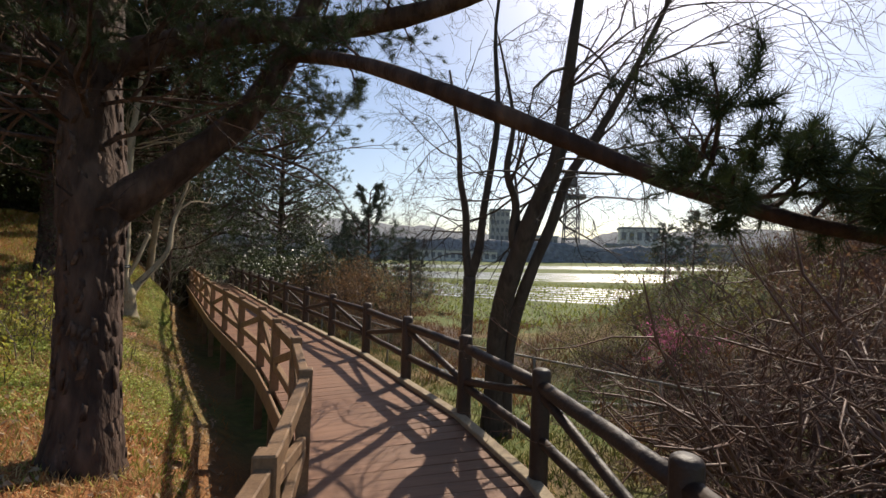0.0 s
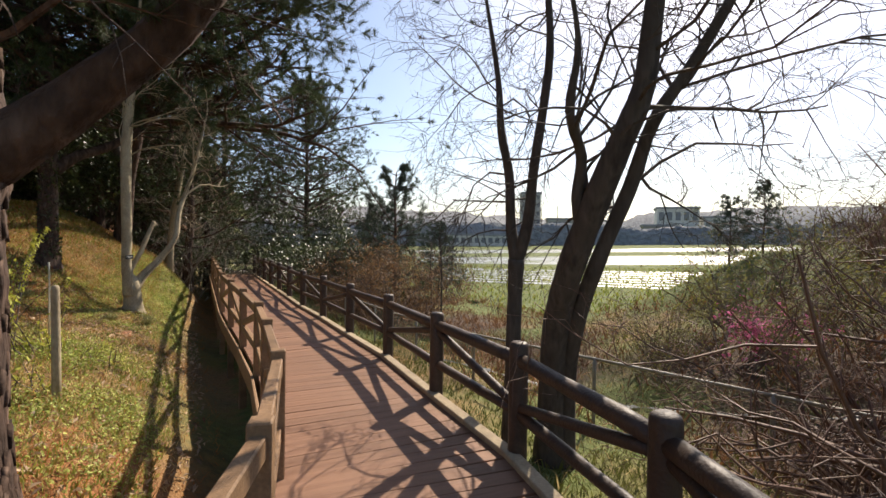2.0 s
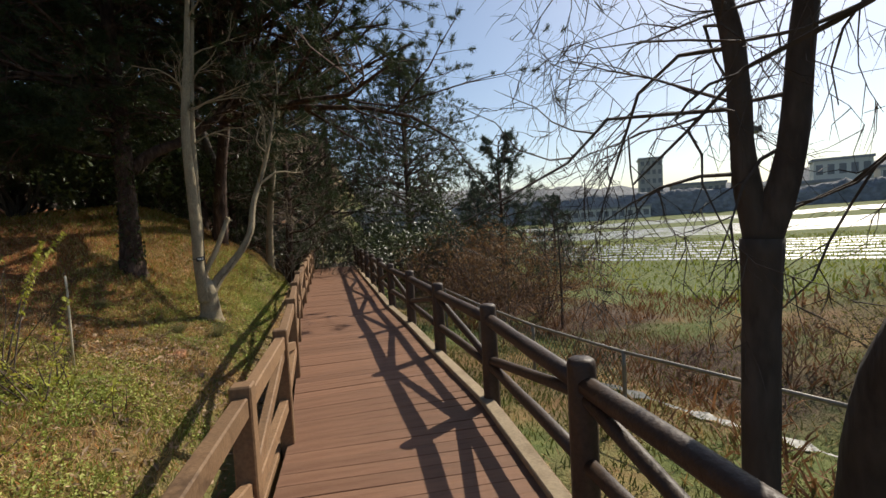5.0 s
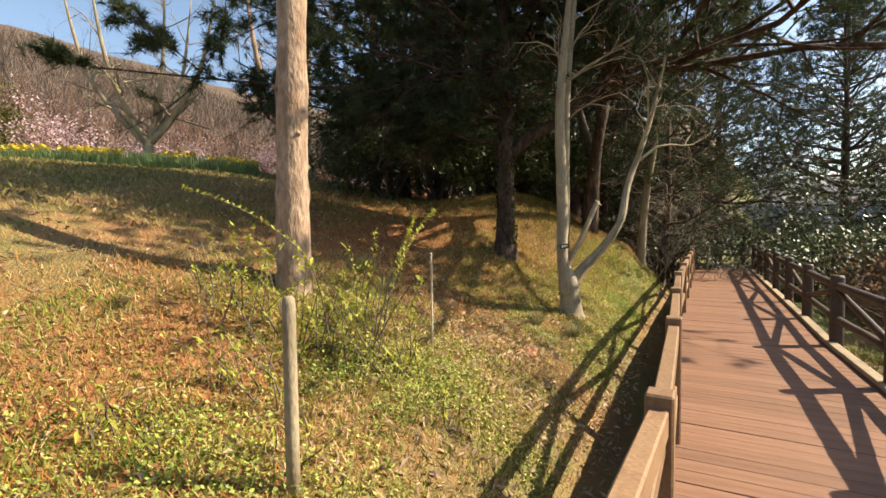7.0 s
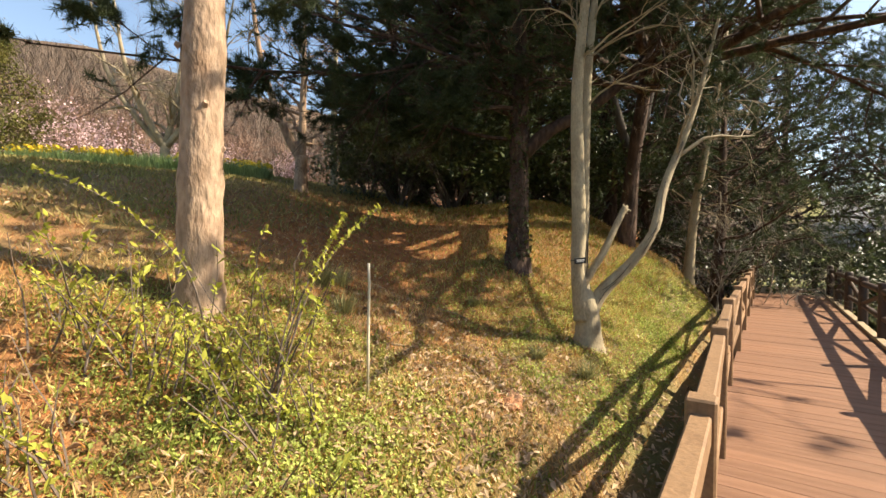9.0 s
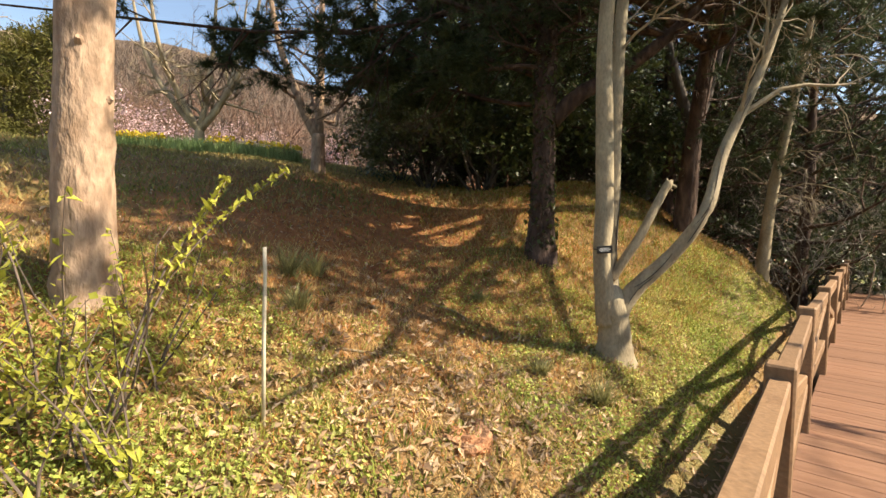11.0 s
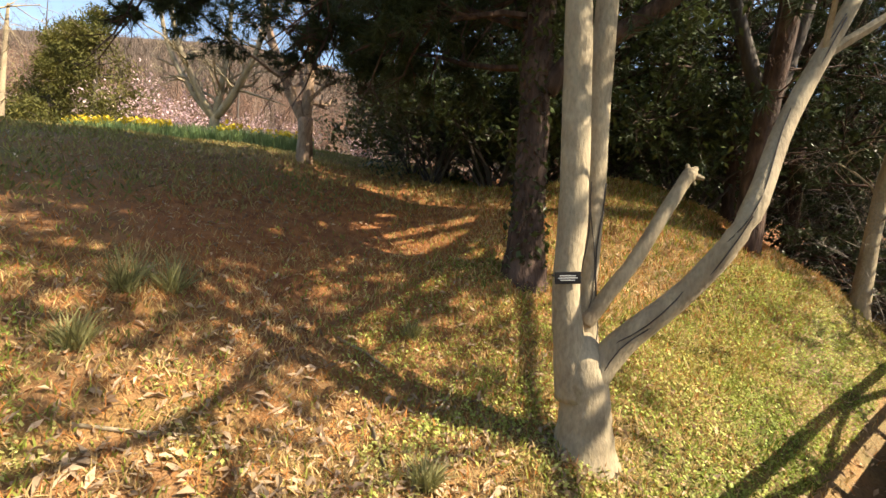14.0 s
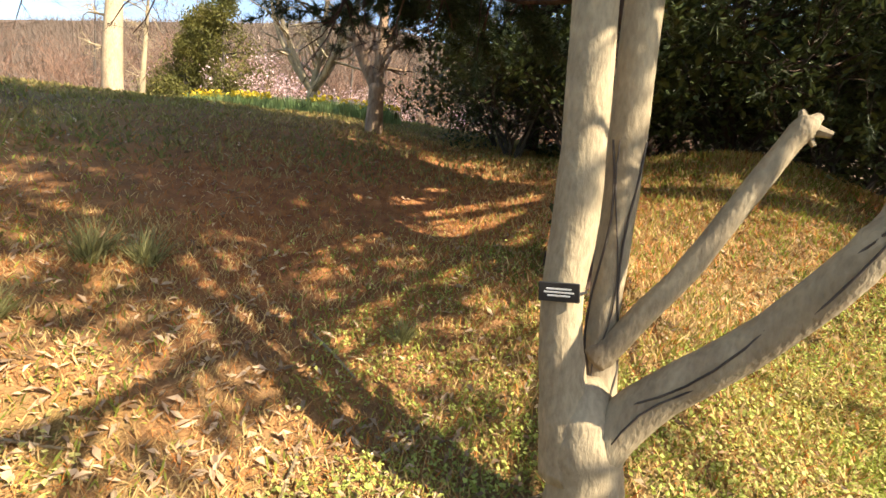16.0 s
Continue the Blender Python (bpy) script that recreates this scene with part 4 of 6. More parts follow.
# First pine is added so its one-sided crown shades the slope.
WOOD = [(-11.7, 14.15, 3), (-17.4, 9.2, 4), (-18.2, 12.0, 4), (-13.8, 15.2, 0), (-15.4, 13.0, 2), (-16.5, 14.8, 1), (-13.9, 16.6, 0), (-12.2, 17.6, 2), (-15.5, 18.8, 1), (-18.5, 16.5, 0), (-19.5, 12.8, 2), (-17.6, 10.4, 2), (-21.5, 15.5, 1), (-15.2, 22.5, 4), (-18.5, 21.5, 1), (-20.8, 19.6, 2), (-23.5, 13.0, 0), (-17.5, 27.0, 4), (-22.0, 24.0, 0), (-12.2, 27.2, 4), (-14.6, 32.0, 4), (-25.0, 18.0, 2)]
for k, (x, y, v) in enumerate(WOOD):
    put_tree("wood_pine", PINES[v], (x, y, gz(x, y)), rgw.uniform(0, 6.28) if v != 3 else 0.0, rgw.uniform(0.92, 1.1), "tall dark pine in the shaded wood", "tree", "pines of the wood")

# young pines towards the field
young = pine_meshes(60, 5.2, 0.07, 0.5, 46, 1.5, (0, 0), 0, 26, 0.17, 0.018, 4, needles=M_needle_blue, top_reach=0.35)
for x, y, s in ((-5.0, 21.6, 1.15), (-6.6, 23.4, 0.85), (6.9, 17.0, 0.38), (7.9, 17.2, 0.42), (-3.4, 24.0, 0.7)):
    put_tree("young_pine", young, (x, y, gz(x, y)), rgw.uniform(0, 6.28), s, "bushy young pine at the field edge", "tree", "young pines")

# field: strips of plastic mulch
def mulch(name, u0, u1, s0, s1, seed):
    """One bed of plastic-covered rows running along the valley."""
    rg = np.random.default_rng(seed)
    rows = max(3, int((u1 - u0) / 2.3))
    vs, fs = [], []
    for r in range(rows):
        yy = u0 + (u1 - u0) * (r + 0.5) / rows
        xs = np.linspace(s0 - 0.24 * yy + rg.uniform(-1.5, 1.5), s1 + rg.uniform(-1, 1), 26)
        base = len(vs)
        prof = ((-0.62, -0.06), (-0.5, 0.015), (-0.2, 0.035), (0.2, 0.035), (0.5, 0.015), (0.62, -0.06))
        for x in xs:
            for dy, dz in prof:
                wob = rg.normal(0, 0.012)
                vs.append((x, yy + dy + wob, float(0) + dz + wob))
        n = len(prof)
        for a in range(len(xs) - 1):
            for b in range(n - 1):
                fs.append((base + a * n + b, base + (a + 1) * n + b, base + (a + 1) * n + b + 1, base + a * n + b + 1))
    v = np.array(vs)
    v[:, 2] += height(v[:, 0], v[:, 1])
    me = np_mesh(name, v, fs, M_film)
    me.shade_smooth()
    return tagged(new(name, me), "rows of silvery plastic mulch film on the field", "mulch film", kind="stuff")


mulch("mulch_rows", 35, 55, 1.3, 26, 1)
mulch("mulch_rows", 66, 88, 1.3, 44, 2)
mulch("mulch_rows", 104, 122, -16, 60, 3)

# ---- evergreen shrubs under the wood ----
def leafy_shrub(seed, tall, wide, leaves, size, leaf_mat, wood_mat=None, stems=9, ratio=0.5):
    """Stems, and a crown of many small leaves gathered in uneven clumps."""
    rg, nr = random.Random(seed), np.random.default_rng(seed)
    m, tips = Mesh(), []
    for k in range(stems):
        a = rg.uniform(0, 6.28)
        twigs(m, Vector((rg.uniform(-0.15, 0.15), rg.uniform(-0.15, 0.15), -0.15)), Vector((math.cos(a) * wide / tall, math.sin(a) * wide / tall, 1.0)), tall * rg.uniform(0.7, 1.05), 0.028 * tall / 2.5, 3, rg, 0.0, 4, 0.7, 4, 0.5, tips)
    T = np.array([t[0][:] for t in tips])
    pos = T[nr.integers(0, len(T), leaves)] + nr.normal(0, 0.11 * tall / 2.5, (leaves, 3))
    pos[:, 2] = np.maximum(pos[:, 2], 0.05)
    return m.data("brushwood", wood_mat or M_dark_bark), flat_leaves("foliage", pos, size, leaf_mat, "", nr, ratio, 1.1)


def put_shrub(name, meshes, at, turn, scale, label, category="shrub", group=""):
    ob = thing(name, at, label, category, group)
    ob.rotation_euler = (0, 0, turn)
    ob.scale = (scale, scale, scale)
    tagged(part("brushwood", meshes[0], None, ob), kind="stuff")
    if meshes[1] is not None:
        part("foliage", meshes[1], None, ob)
    return ob


rgs = random.Random(9)
DARK = [leafy_shrub(70 + k, 3.4, 2.2, 9000, 0.1, M_evergreen) for k in range(2)]
for k, (x, y, s) in enumerate(((-14.4, 10.4, 1.05), (-15.0, 9.0, 1.0), (-16.0, 11.2, 1.25), (-14.9, 12.9, 1.0), (-17.2, 8.4, 0.8), (-13.8, 14.4, 1.0), (-15.6, 16.6, 1.1), (-18.4, 13.6, 1.25), (-19.6, 10.4, 1.0), (-13.4, 19.2, 0.9), (-16.6, 20.2, 1.1), (-20.5, 17.4, 1.3), (-22.5, 11.2, 1.1), (-17.0, 24.0, 1.2), (-22.0, 21.0, 1.4), (-8.8, 21.0, 1.05), (-10.4, 23.0, 1.2), (-7.4, 23.4, 0.9))):
    put_shrub("evergreen_shrub", DARK[k % 2], (x, y, gz(x, y) - 0.05), rgs.uniform(0, 6.28), s, "dark glossy evergreen shrub under the pines", "shrub", "evergreen undergrowth")


# ---- bare brown brush ----
def bare_brush(seed, tall, wide, stems, depth, r, wild=0.9, kids=4):
    rg = random.Random(seed)
    m = Mesh()
    for k in range(stems):
        a = rg.uniform(0, 6.28)
        o = wide / tall * rg.uniform(0.3, 1.1)
        twigs(m, Vector((rg.uniform(-0.3, 0.3) * wide, rg.uniform(-0.3, 0.3) * wide, -0.2)), Vector((math.cos(a) * o, math.sin(a) * o, 1)), tall * rg.uniform(0.6, 1.1), r, depth, rg, 0.05, kids, wild, 4, 0.58)
    return m


def stems_of(seed, tall, wide, stems, depth, r, wild, kids, material):
    """The single stems of a bush, each with its twigs."""
    return [bare_brush(seed + k, tall, wide, 1, depth, r, wild, kids).data("stem", material, True) for k in range(stems)]


def put_bush(name, stems, at, turn, scale, label, category, group):
    ob = thing(name, at, label, category, group)
    ob.rotation_euler, ob.scale = (0, 0, turn), (scale, scale, scale)
    for data in stems:
        part("stem", data, None, ob)
    return ob


near_brush = [stems_of(900 + 20 * k, 2.8, 0.95, 13, 4, 0.036, 1.6, 3, M_near_brush) for k in range(2)]
for k, (x, y, s) in enumerate(((4.0, 5.6, 0.9), (3.9, 4.6, 0.7), (4.7, 5.3, 1.05), (4.5, 4.1, 0.9), (5.6, 6.4, 1.1), (4.9, 7.6, 0.95), (6.4, 5.4, 1.15), (5.6, 4.0, 1.1), (3.9, 6.4, 0.65), (4.2, 7.0, 0.75))):
    put_bush("bare_bush", near_brush[k % 2], (x, y, gz(x, y)), k * 1.9, s * 1.12, "leafless bush of crooked brown branches beyond the railing", "bush", "bare bushes")
far_brush = [bare_brush(100 + k, 2.2, 1.3, 10, 2, 0.02, 1.0, 6).data("brushwood", M_brush) for k in range(3)]
rgb = random.Random(14)
count = 0
while count < 70:
    x, y = rgb.uniform(5.5, 30), rgb.uniform(3, 21)
    if x < 7.5 + (y - 9) * 0.35 or y > 18.5 + (x - 10) * 0.2:
        continue
    count += 1
    put_shrub("bare_bush", (far_brush[count % 3], None), (x, y, gz(x, y) - 0.1), rgb.uniform(0, 6.28), rgb.uniform(0.75, 1.25), "dense brown leafless brush on the bank", "bush", "brush on the bank")
for x, y, s in ((-3.6, 14.4, 0.75), (-4.6, 15.6, 0.85), (-2.2, 13.2, 0.5), (-0.6, 13.0, 0.5), (0.8, 12.6, 0.45), (-1.6, 14.6, 0.6), (-6.0, 17.4, 0.9), (-7.4, 19.6, 0.9), (2.2, 12.4, 0.45), (3.6, 11.8, 0.55), (-5.6, 19.0, 0.8), (-8.6, 21.6, 0.9), (-3.2, 17.2, 0.7), (-7.4, 24.0, 1.1), (-9.4, 26.5, 1.2), (-5.4, 26.5, 1.2), (-3.0, 28.5, 1.2), (-8.0, 30.0, 1.4), (-11.0, 33.0, 1.4), (-4.5, 33.5, 1.5)):
    put_shrub("bare_bush", (far_brush[rgb.randrange(3)], None), (x, y, gz(x, y) - 0.1), rgb.uniform(0, 6.28), s * 1.05, "brown dead scrub beside the ditch", "bush", "scrub by the ditch")

# olive shrubs with young leaves
OLIVE = leafy_shrub(120, 2.2, 1.6, 3200, 0.055, mat("young_olive_leaves", [(0.13, 0.13, 0.03), (0.22, 0.19, 0.06)], 2, 0.6, 0, 20, 0.2, random_hue=0.35, island=True, trans=0.4), M_twig, 12, 0.4)
for x, y, s in ((4.3, 10.2, 0.9), (5.4, 12.4, 1.0), (3.4, 11.2, 0.7), (6.6, 10.4, 0.95), (-6.4, 18.2, 0.7), (-8.2, 22.6, 0.8), (7.4, 14.4, 1.1)):
    put_shrub("olive_shrub", OLIVE, (x, y, gz(x, y) - 0.05), rgb.uniform(0, 6.28), s, "loose shrub with olive-yellow young leaves", "shrub", "budding shrubs")
TAWNY = leafy_shrub(121, 2.6, 1.5, 3600, 0.07, mat("withered_tawny_leaves", [(0.17, 0.10, 0.045), (0.26, 0.15, 0.07)], 2, 0.7, 0, 20, 0.2, random_hue=0.35, island=True, trans=0.3), M_twig, 10, 0.45)
for x, y, s in ((-3.4, 15.8, 0.95), (-4.4, 17.2, 1.1), (-2.6, 17.6, 0.85), (-5.4, 20.0, 1.1)):
    put_shrub("withered_shrub", TAWNY, (x, y, gz(x, y) - 0.05), rgb.uniform(0, 6.28), s, "shrub holding withered tawny leaves", "shrub", "withered shrubs")
RUSSET = leafy_shrub(123, 2.1, 1.7, 3000, 0.06, mat("russet_brush_leaves", [(0.15, 0.078, 0.045), (0.25, 0.14, 0.08), (0.20, 0.12, 0.055)], 2, 0.7, 0, 20, 0.2, random_hue=0.4, island=True, trans=0.25), M_brush, 9, 0.5)
rgr = random.Random(45)
count = 0
while count < 46:
    x, y = rgr.uniform(6.5, 24), rgr.uniform(4, 17)
    if x < 7.5 + (y - 9) * 0.35:
        continue
    count += 1
    put_shrub("russet_shrub", RUSSET, (x, y, gz(x, y) - 0.1), rgr.uniform(0, 6.28), rgr.uniform(0.7, 1.15), "brown shrub with dead russet leaves on the bank", "shrub", "russet shrubs")
# azalea
AZ = leafy_shrub(122, 1.7, 1.1, 1000, 0.08, M_magenta, M_brush, 12, 0.8)
put_shrub("azalea", AZ, (5.2, 10.8, gz(5.2, 10.8) - 0.1), 0.6, 0.62, "azalea in magenta bloom among bare brush", "shrub")

# slender bare trees
def slender(seed, tall, r, spread, droop=0.1, depth=3, mat_=None, first=0.3, n=15):
    rg = random.Random(seed)
    m = Mesh()
    tr = limb(m, [(0, 0, -0.2, r * 1.3), (0.02, 0, tall * 0.2, r), (rg.uniform(-0.1, 0.1), 0.05, tall * 0.55, r * 0.7), (rg.uniform(-0.2, 0.2), 0.1, tall, r * 0.12)], 7, 5, 0.05, rg)
    c = Mesh()
    for k in range(n):
        q = rg.choice([p for p in tr if p[2] > tall * first])
        a = rg.uniform(0, 6.28)
        twigs(c, Vector(q[:3]), Vector((math.cos(a), math.sin(a), rg.uniform(0.5, 1.4))), spread * rg.uniform(0.6, 1.1), max(0.005, q[3] * 0.45), depth, rg, droop, 4, 0.6, 4, 0.55)
    return m.data("trunk", mat_ or M_dark_bark, True), c.data("twig_crown", mat_ or M_twig)


SLIM = [slender(130 + k, 5.0, 0.05, 1.4, depth=2) for k in range(2)]


def put_bare(meshes, at, turn, scale, label, group="", name="slender_tree"):
    ob = thing(name, at, label, "tree", group)
    ob.rotation_euler, ob.scale = (0, 0, turn), (scale, scale, scale)
    part("trunk", meshes[0], None, ob)
    tagged(part("twig_crown", meshes[1], None, ob), kind="stuff")
    return ob


for k, (x, y, s) in enumerate(((-1.9, 16.6, 0.7), (-2.6, 18.4, 0.7))):
    put_bare(SLIM[k % 2], (x, y, gz(x, y)), k * 1.3, s, "slender leafless tree beside the ditch", "slender trees")
FAN = [bare_brush(140 + k, 4.6, 1.5, 7, 3, 0.03, 0.55, 5).data("brushwood", M_twig) for k in range(2)]
for k, (x, y, s) in enumerate(((13.0, 14.4, 0.9), (14.4, 13.4, 1.0), (15.8, 12.4, 0.9), (17.6, 12.0, 1.0), (11.4, 16.0, 0.8), (19.5, 10.5, 1.0), (12.2, 17.0, 0.7))):
    put_shrub("bare_sapling_clump", (FAN[k % 2], None), (x, y, gz(x, y)), k * 1.3, s, "fan of tall thin leafless saplings on the bank", "tree", "sapling clumps")

# leaning pale tree with hanging twigs by the far rail
def drooping_tree():
    x0, y0 = -11.9, 16.3
    ob = thing("leaning_pale_tree", (x0, y0, gz(x0, y0)), "leaning pale tree with tangled hanging twigs", "tree")
    rg = random.Random(17)
    m = Mesh()
    tr = limb(m, [(0, 0, -0.3, 0.17), (0.0, 0.02, 0.5, 0.13), (0.12, 0.1, 2.2, 0.11), (0.35, 0.3, 4.2, 0.08), (0.6, 0.5, 6.5, 0.03)], 10, 5, 0.05, rg)
    part("trunk", m, M_pale_bark, ob, smooth=True)
    m = Mesh()
    for k in range(26):
        q = rg.choice([p for p in tr if p[2] > 1.4])
        w = Vector((rg.uniform(-0.5, 1.2), rg.uniform(-1, 0.6), rg.uniform(0.0, 0.6)))
        twigs(m, Vector(q[:3]), w, rg.uniform(1.0, 2.2), 0.02, 3, rg, 0.8, 3, 0.9, 4, 0.6)
    tagged(part("twig_crown", m, M_pale_bark, ob), kind="stuff")


drooping_tree()
GREY = stems_of(150, 4.2, 2.6, 9, 3, 0.03, 1.0, 5, mat("grey_dead_twigs", [(0.22, 0.19, 0.16), (0.30, 0.27, 0.23)], 3, 0.85, 0, 30, 0.2, random_hue=0.3, island=True))
for x, y, s in ((-11.6, 17.4, 0.85), (-12.6, 18.8, 1.0), (-14.0, 20.4, 1.1), (-15.0, 24.6, 1.2), (-9.8, 19.2, 0.9), (-12.8, 25.4, 1.1)):
    if across(x, y)[0] > 2.2 or across(x, y)[0] < -0.6:
        put_bush("dead_thicket", GREY, (x, y, gz(x, y)), rgb.uniform(0, 6.28), s, "thicket of grey dead branches under the pines", "bush", "dead thickets")

# second trunk behind, forked, with ivy
def forked_wood_tree():
    x0, y0 = -11.9, 14.3
    ob = thing("ivied_forked_tree", (x0, y0, gz(x0, y0)), "dark forked tree with ivy in the shade of the wood", "tree")
    rg, nr = random.Random(19), np.random.default_rng(19)
    m = Mesh()
    limb(m, [(0, 0, -0.3, 0.24), (0, 0, 0.6, 0.18), (0.05, 0.1, 2.2, 0.17)], 10, 5, 0.06, rg)
    part("trunk", m, M_dark_bark, ob, smooth=True)
    for c in ([(0.05, 0.1, 2.1, 0.13), (0.0, -0.3, 3.2, 0.11), (-0.1, -0.7, 5.0, 0.07), (-0.1, -0.8, 7.5, 0.03)], [(0.05, 0.1, 2.1, 0.13), (0.1, 0.45, 3.2, 0.1), (0.2, 0.8, 5.2, 0.07), (0.2, 1.0, 7.5, 0.03)]):
        m = Mesh()
        limb(m, c, 9, 5, 0.06, rg)
        part("limb", m, M_dark_bark, ob, smooth=True)
    pos = np.array([(0.2 * math.cos(a), 0.2 * math.sin(a), z) for a, z in zip(nr.uniform(-2.2, 1.2, 350), nr.uniform(0.2, 3, 350))])
    part("ivy", flat_leaves("ivy", pos, 0.07, M_evergreen, "", nr, 0.8, 1.2), M_evergreen, ob, "dark ivy leaves")


forked_wood_tree()

# ---- the lawn edge, flowers and trees at the top of the bank ----
def pale_spreading_tree(x0, y0, seed, tall, r, mat_, label, stems, name):
    ob = thing(name, (x0, y0, gz(x0, y0)), label, "tree")
    rg = random.Random(seed)
    m = Mesh()
    limb(m, [(0, 0, -0.3, r * 1.4), (0, 0, 0.3, r), (0, 0, tall * 0.14, r * 0.95)], 10, 5, 0.05, rg)
    part("trunk", m, mat_, ob, smooth=True)
    t = Mesh()
    for dx, dy in stems:
        m = Mesh()
        z = tall * 0.12
        pts = limb(m, [(0, 0, z, r * 0.75), (dx * 0.5, dy * 0.5, z + tall * 0.14, r * 0.6), (dx * 1.1, dy * 1.1, z + tall * 0.4, r * 0.42), (dx * 1.5, dy * 1.5, tall, r * 0.08)], 8, 5, 0.05, rg)
        part("limb", m, mat_, ob, smooth=True)
        for k in range(12):
            q = rg.choice(pts[3:])
            twigs(t, Vector(q[:3]), Vector((rg.uniform(-1, 1), rg.uniform(-1, 1), rg.uniform(0, 1))), rg.uniform(0.8, 1.8) * tall / 6, q[3] * 0.5, 3, rg, 0, 3, 0.8, 4, 0.55)
    tagged(part("twig_crown", t, mat_, ob), kind="stuff")


pale_spreading_tree(-19.6, 1.75, 1, 6.5, 0.17, M_pale_bark, "pale spreading leafless tree behind the flower bed", [(0.6, 1.6), (-0.4, -1.7), (0.3, 0.5), (-0.7, 0.9), (0.6, -0.9)], "spreading_tree")
pale_spreading_tree(-14.2, 6.3, 2, 6.5, 0.165, M_peel_bark, "two-stemmed tree at the shrub edge", [(0.1, -0.9), (-0.05, 0.05)], "two_stemmed_tree")


def pale_trunk(x, y, r, tall, label):
    ob = thing("pale_trunk_tree", (x, y, gz(x, y)), label, "tree", "pale trunks")
    rg = random.Random(int(abs(x) * 10))
    m = Mesh()
    limb(m, [(0, 0, -0.3, r * 1.7), (0, 0, 0.35, r * 1.15), (0.02, 0, tall * 0.3, r), (-0.1, 0.1, tall, r * 0.4)], 12, 6, 0.03, rg)
    part("trunk", m, M_cream_bark if r > 0.2 else M_pale_bark, ob, smooth=True)
    t = Mesh()
    for k in range(12):
        a = rg.uniform(0, 6.28)
        twigs(t, Vector((0, 0, rg.uniform(tall * 0.2, tall * 0.9))), Vector((math.cos(a), math.sin(a), 0.3)), rg.uniform(0.8, 2.0), r * 0.16, 3, rg, 0.1, 4, 0.8, 4, 0.55)
    tagged(part("twig_crown", t, M_pale_bark, ob), kind="stuff")


pale_trunk(-18.6, -5.3, 0.3, 8, "thick pale cream trunk in full sun")
pale_trunk(-19.6, -5.1, 0.1, 4.5, "thin pale trunk in full sun")
pale_trunk(-23.0, 7.5, 0.15, 9, "tall pale slender trunk")

M_gold = mat("golden_conifer_sprays", [(0.07, 0.08, 0.02), (0.17, 0.15, 0.035)], 2, 0.7, 0, 20, 0.2, random_hue=0.3, island=True, trans=0.25)


def cone_conifer(seed, tall, wide, sprays):
    """Trunk, and flat sprays in an uneven cone with gaps."""
    rg, nr3 = random.Random(seed), np.random.default_rng(seed)
    m, pos = Mesh(), []
    limb(m, [(0, 0, -0.2, 0.1), (0, 0, tall * 0.5, 0.06), (0.05, 0, tall, 0.01)], 8, 4, 0.05, rg)
    for k in range(90):
        f = rg.random() ** 1.3
        a, z = rg.uniform(0, 6.28), 0.1 + f * tall * 0.95
        L = wide * (1 - f) ** 0.75 * rg.uniform(0.75, 1.1) + 0.08
        tip = Vector((math.cos(a) * L, math.sin(a) * L, z + L * 0.25))
        m.tube([(0, 0, z), tuple(tip * 0.5 + Vector((0, 0, z * 0.5))), tuple(tip)], [0.02, 0.012, 0.004], 4, cap=False)
        n = max(20, int(sprays / 90 * (0.4 + L / wide)))
        t = nr3.uniform(0.3, 1.05, n) ** 0.7
        q = np.outer(t, np.array(tip) - np.array((0, 0, z))) + np.array((0, 0, z))
        pos.append(q + nr3.normal(0, 0.09 + 0.05 * L, (n, 3)))
    return m.data("brushwood", M_dark_bark), flat_leaves("foliage", np.maximum(np.concatenate(pos), (-9, -9, 0.03)), 0.085, M_gold, "", nr3, 0.3, 1.3)


GOLD = cone_conifer(160, 3.6, 1.5, 17000)
for x, y, s in ((-24.0, -5.4, 1.75), (-25.0, -7.3, 1.6), (-23.2, -6.6, 1.2)):
    put_shrub("golden_conifer", GOLD, (x, y, gz(x, y) - 0.1), rgb.uniform(0, 6.28), s, "broad golden-green conifer on the lawn edge", "conifer", "golden conifers")
PINKS = leafy_shrub(161, 3.0, 2.4, 1900, 0.085, M_pink, M_brush, 16, 0.8)
for x, y, s in ((-23.6, -2.0, 1.05), (-25.4, -3.4, 1.0), (-24.9, 0.5, 0.72), (-25.4, 2.1, 0.62), (-26.2, 5.2, 0.6), (-27.0, -9.0, 1.0)):
    put_shrub("blossom_tree", PINKS, (x, y, gz(x, y) - 0.1), rgb.uniform(0, 6.28), s, "low fruit tree covered in pink blossom", "tree", "blossom trees")
for k in range(40):
    x, y = rgb.uniform(-44, -28), rgb.uniform(-30, 18)
    put_shrub("bare_bush", (far_brush[k % 3], None), (x, y, gz(x, y) - 0.2), rgb.uniform(0, 6.28), rgb.uniform(1.5, 2.6), "brown leafless scrub on the hillside", "bush", "hillside scrub")
for k in range(20):
    x, y = rgb.uniform(-33, -20), rgb.uniform(-36, -12)
    put_shrub("bare_bush", (far_brush[k % 3], None), (x, y, gz(x, y) - 0.2), rgb.uniform(0, 6.28), rgb.uniform(1.2, 2.0), "brown leafless scrub on the hillside", "bush", "hillside scrub")
for k in range(9):
    x, y = rgb.uniform(-46, -30), rgb.uniform(-22, 16)
    put_bare(SLIM[k % 2], (x, y, gz(x, y)), k, rgb.uniform(1.2, 1.8), "slender leafless tree on the hillside", "hillside trees")

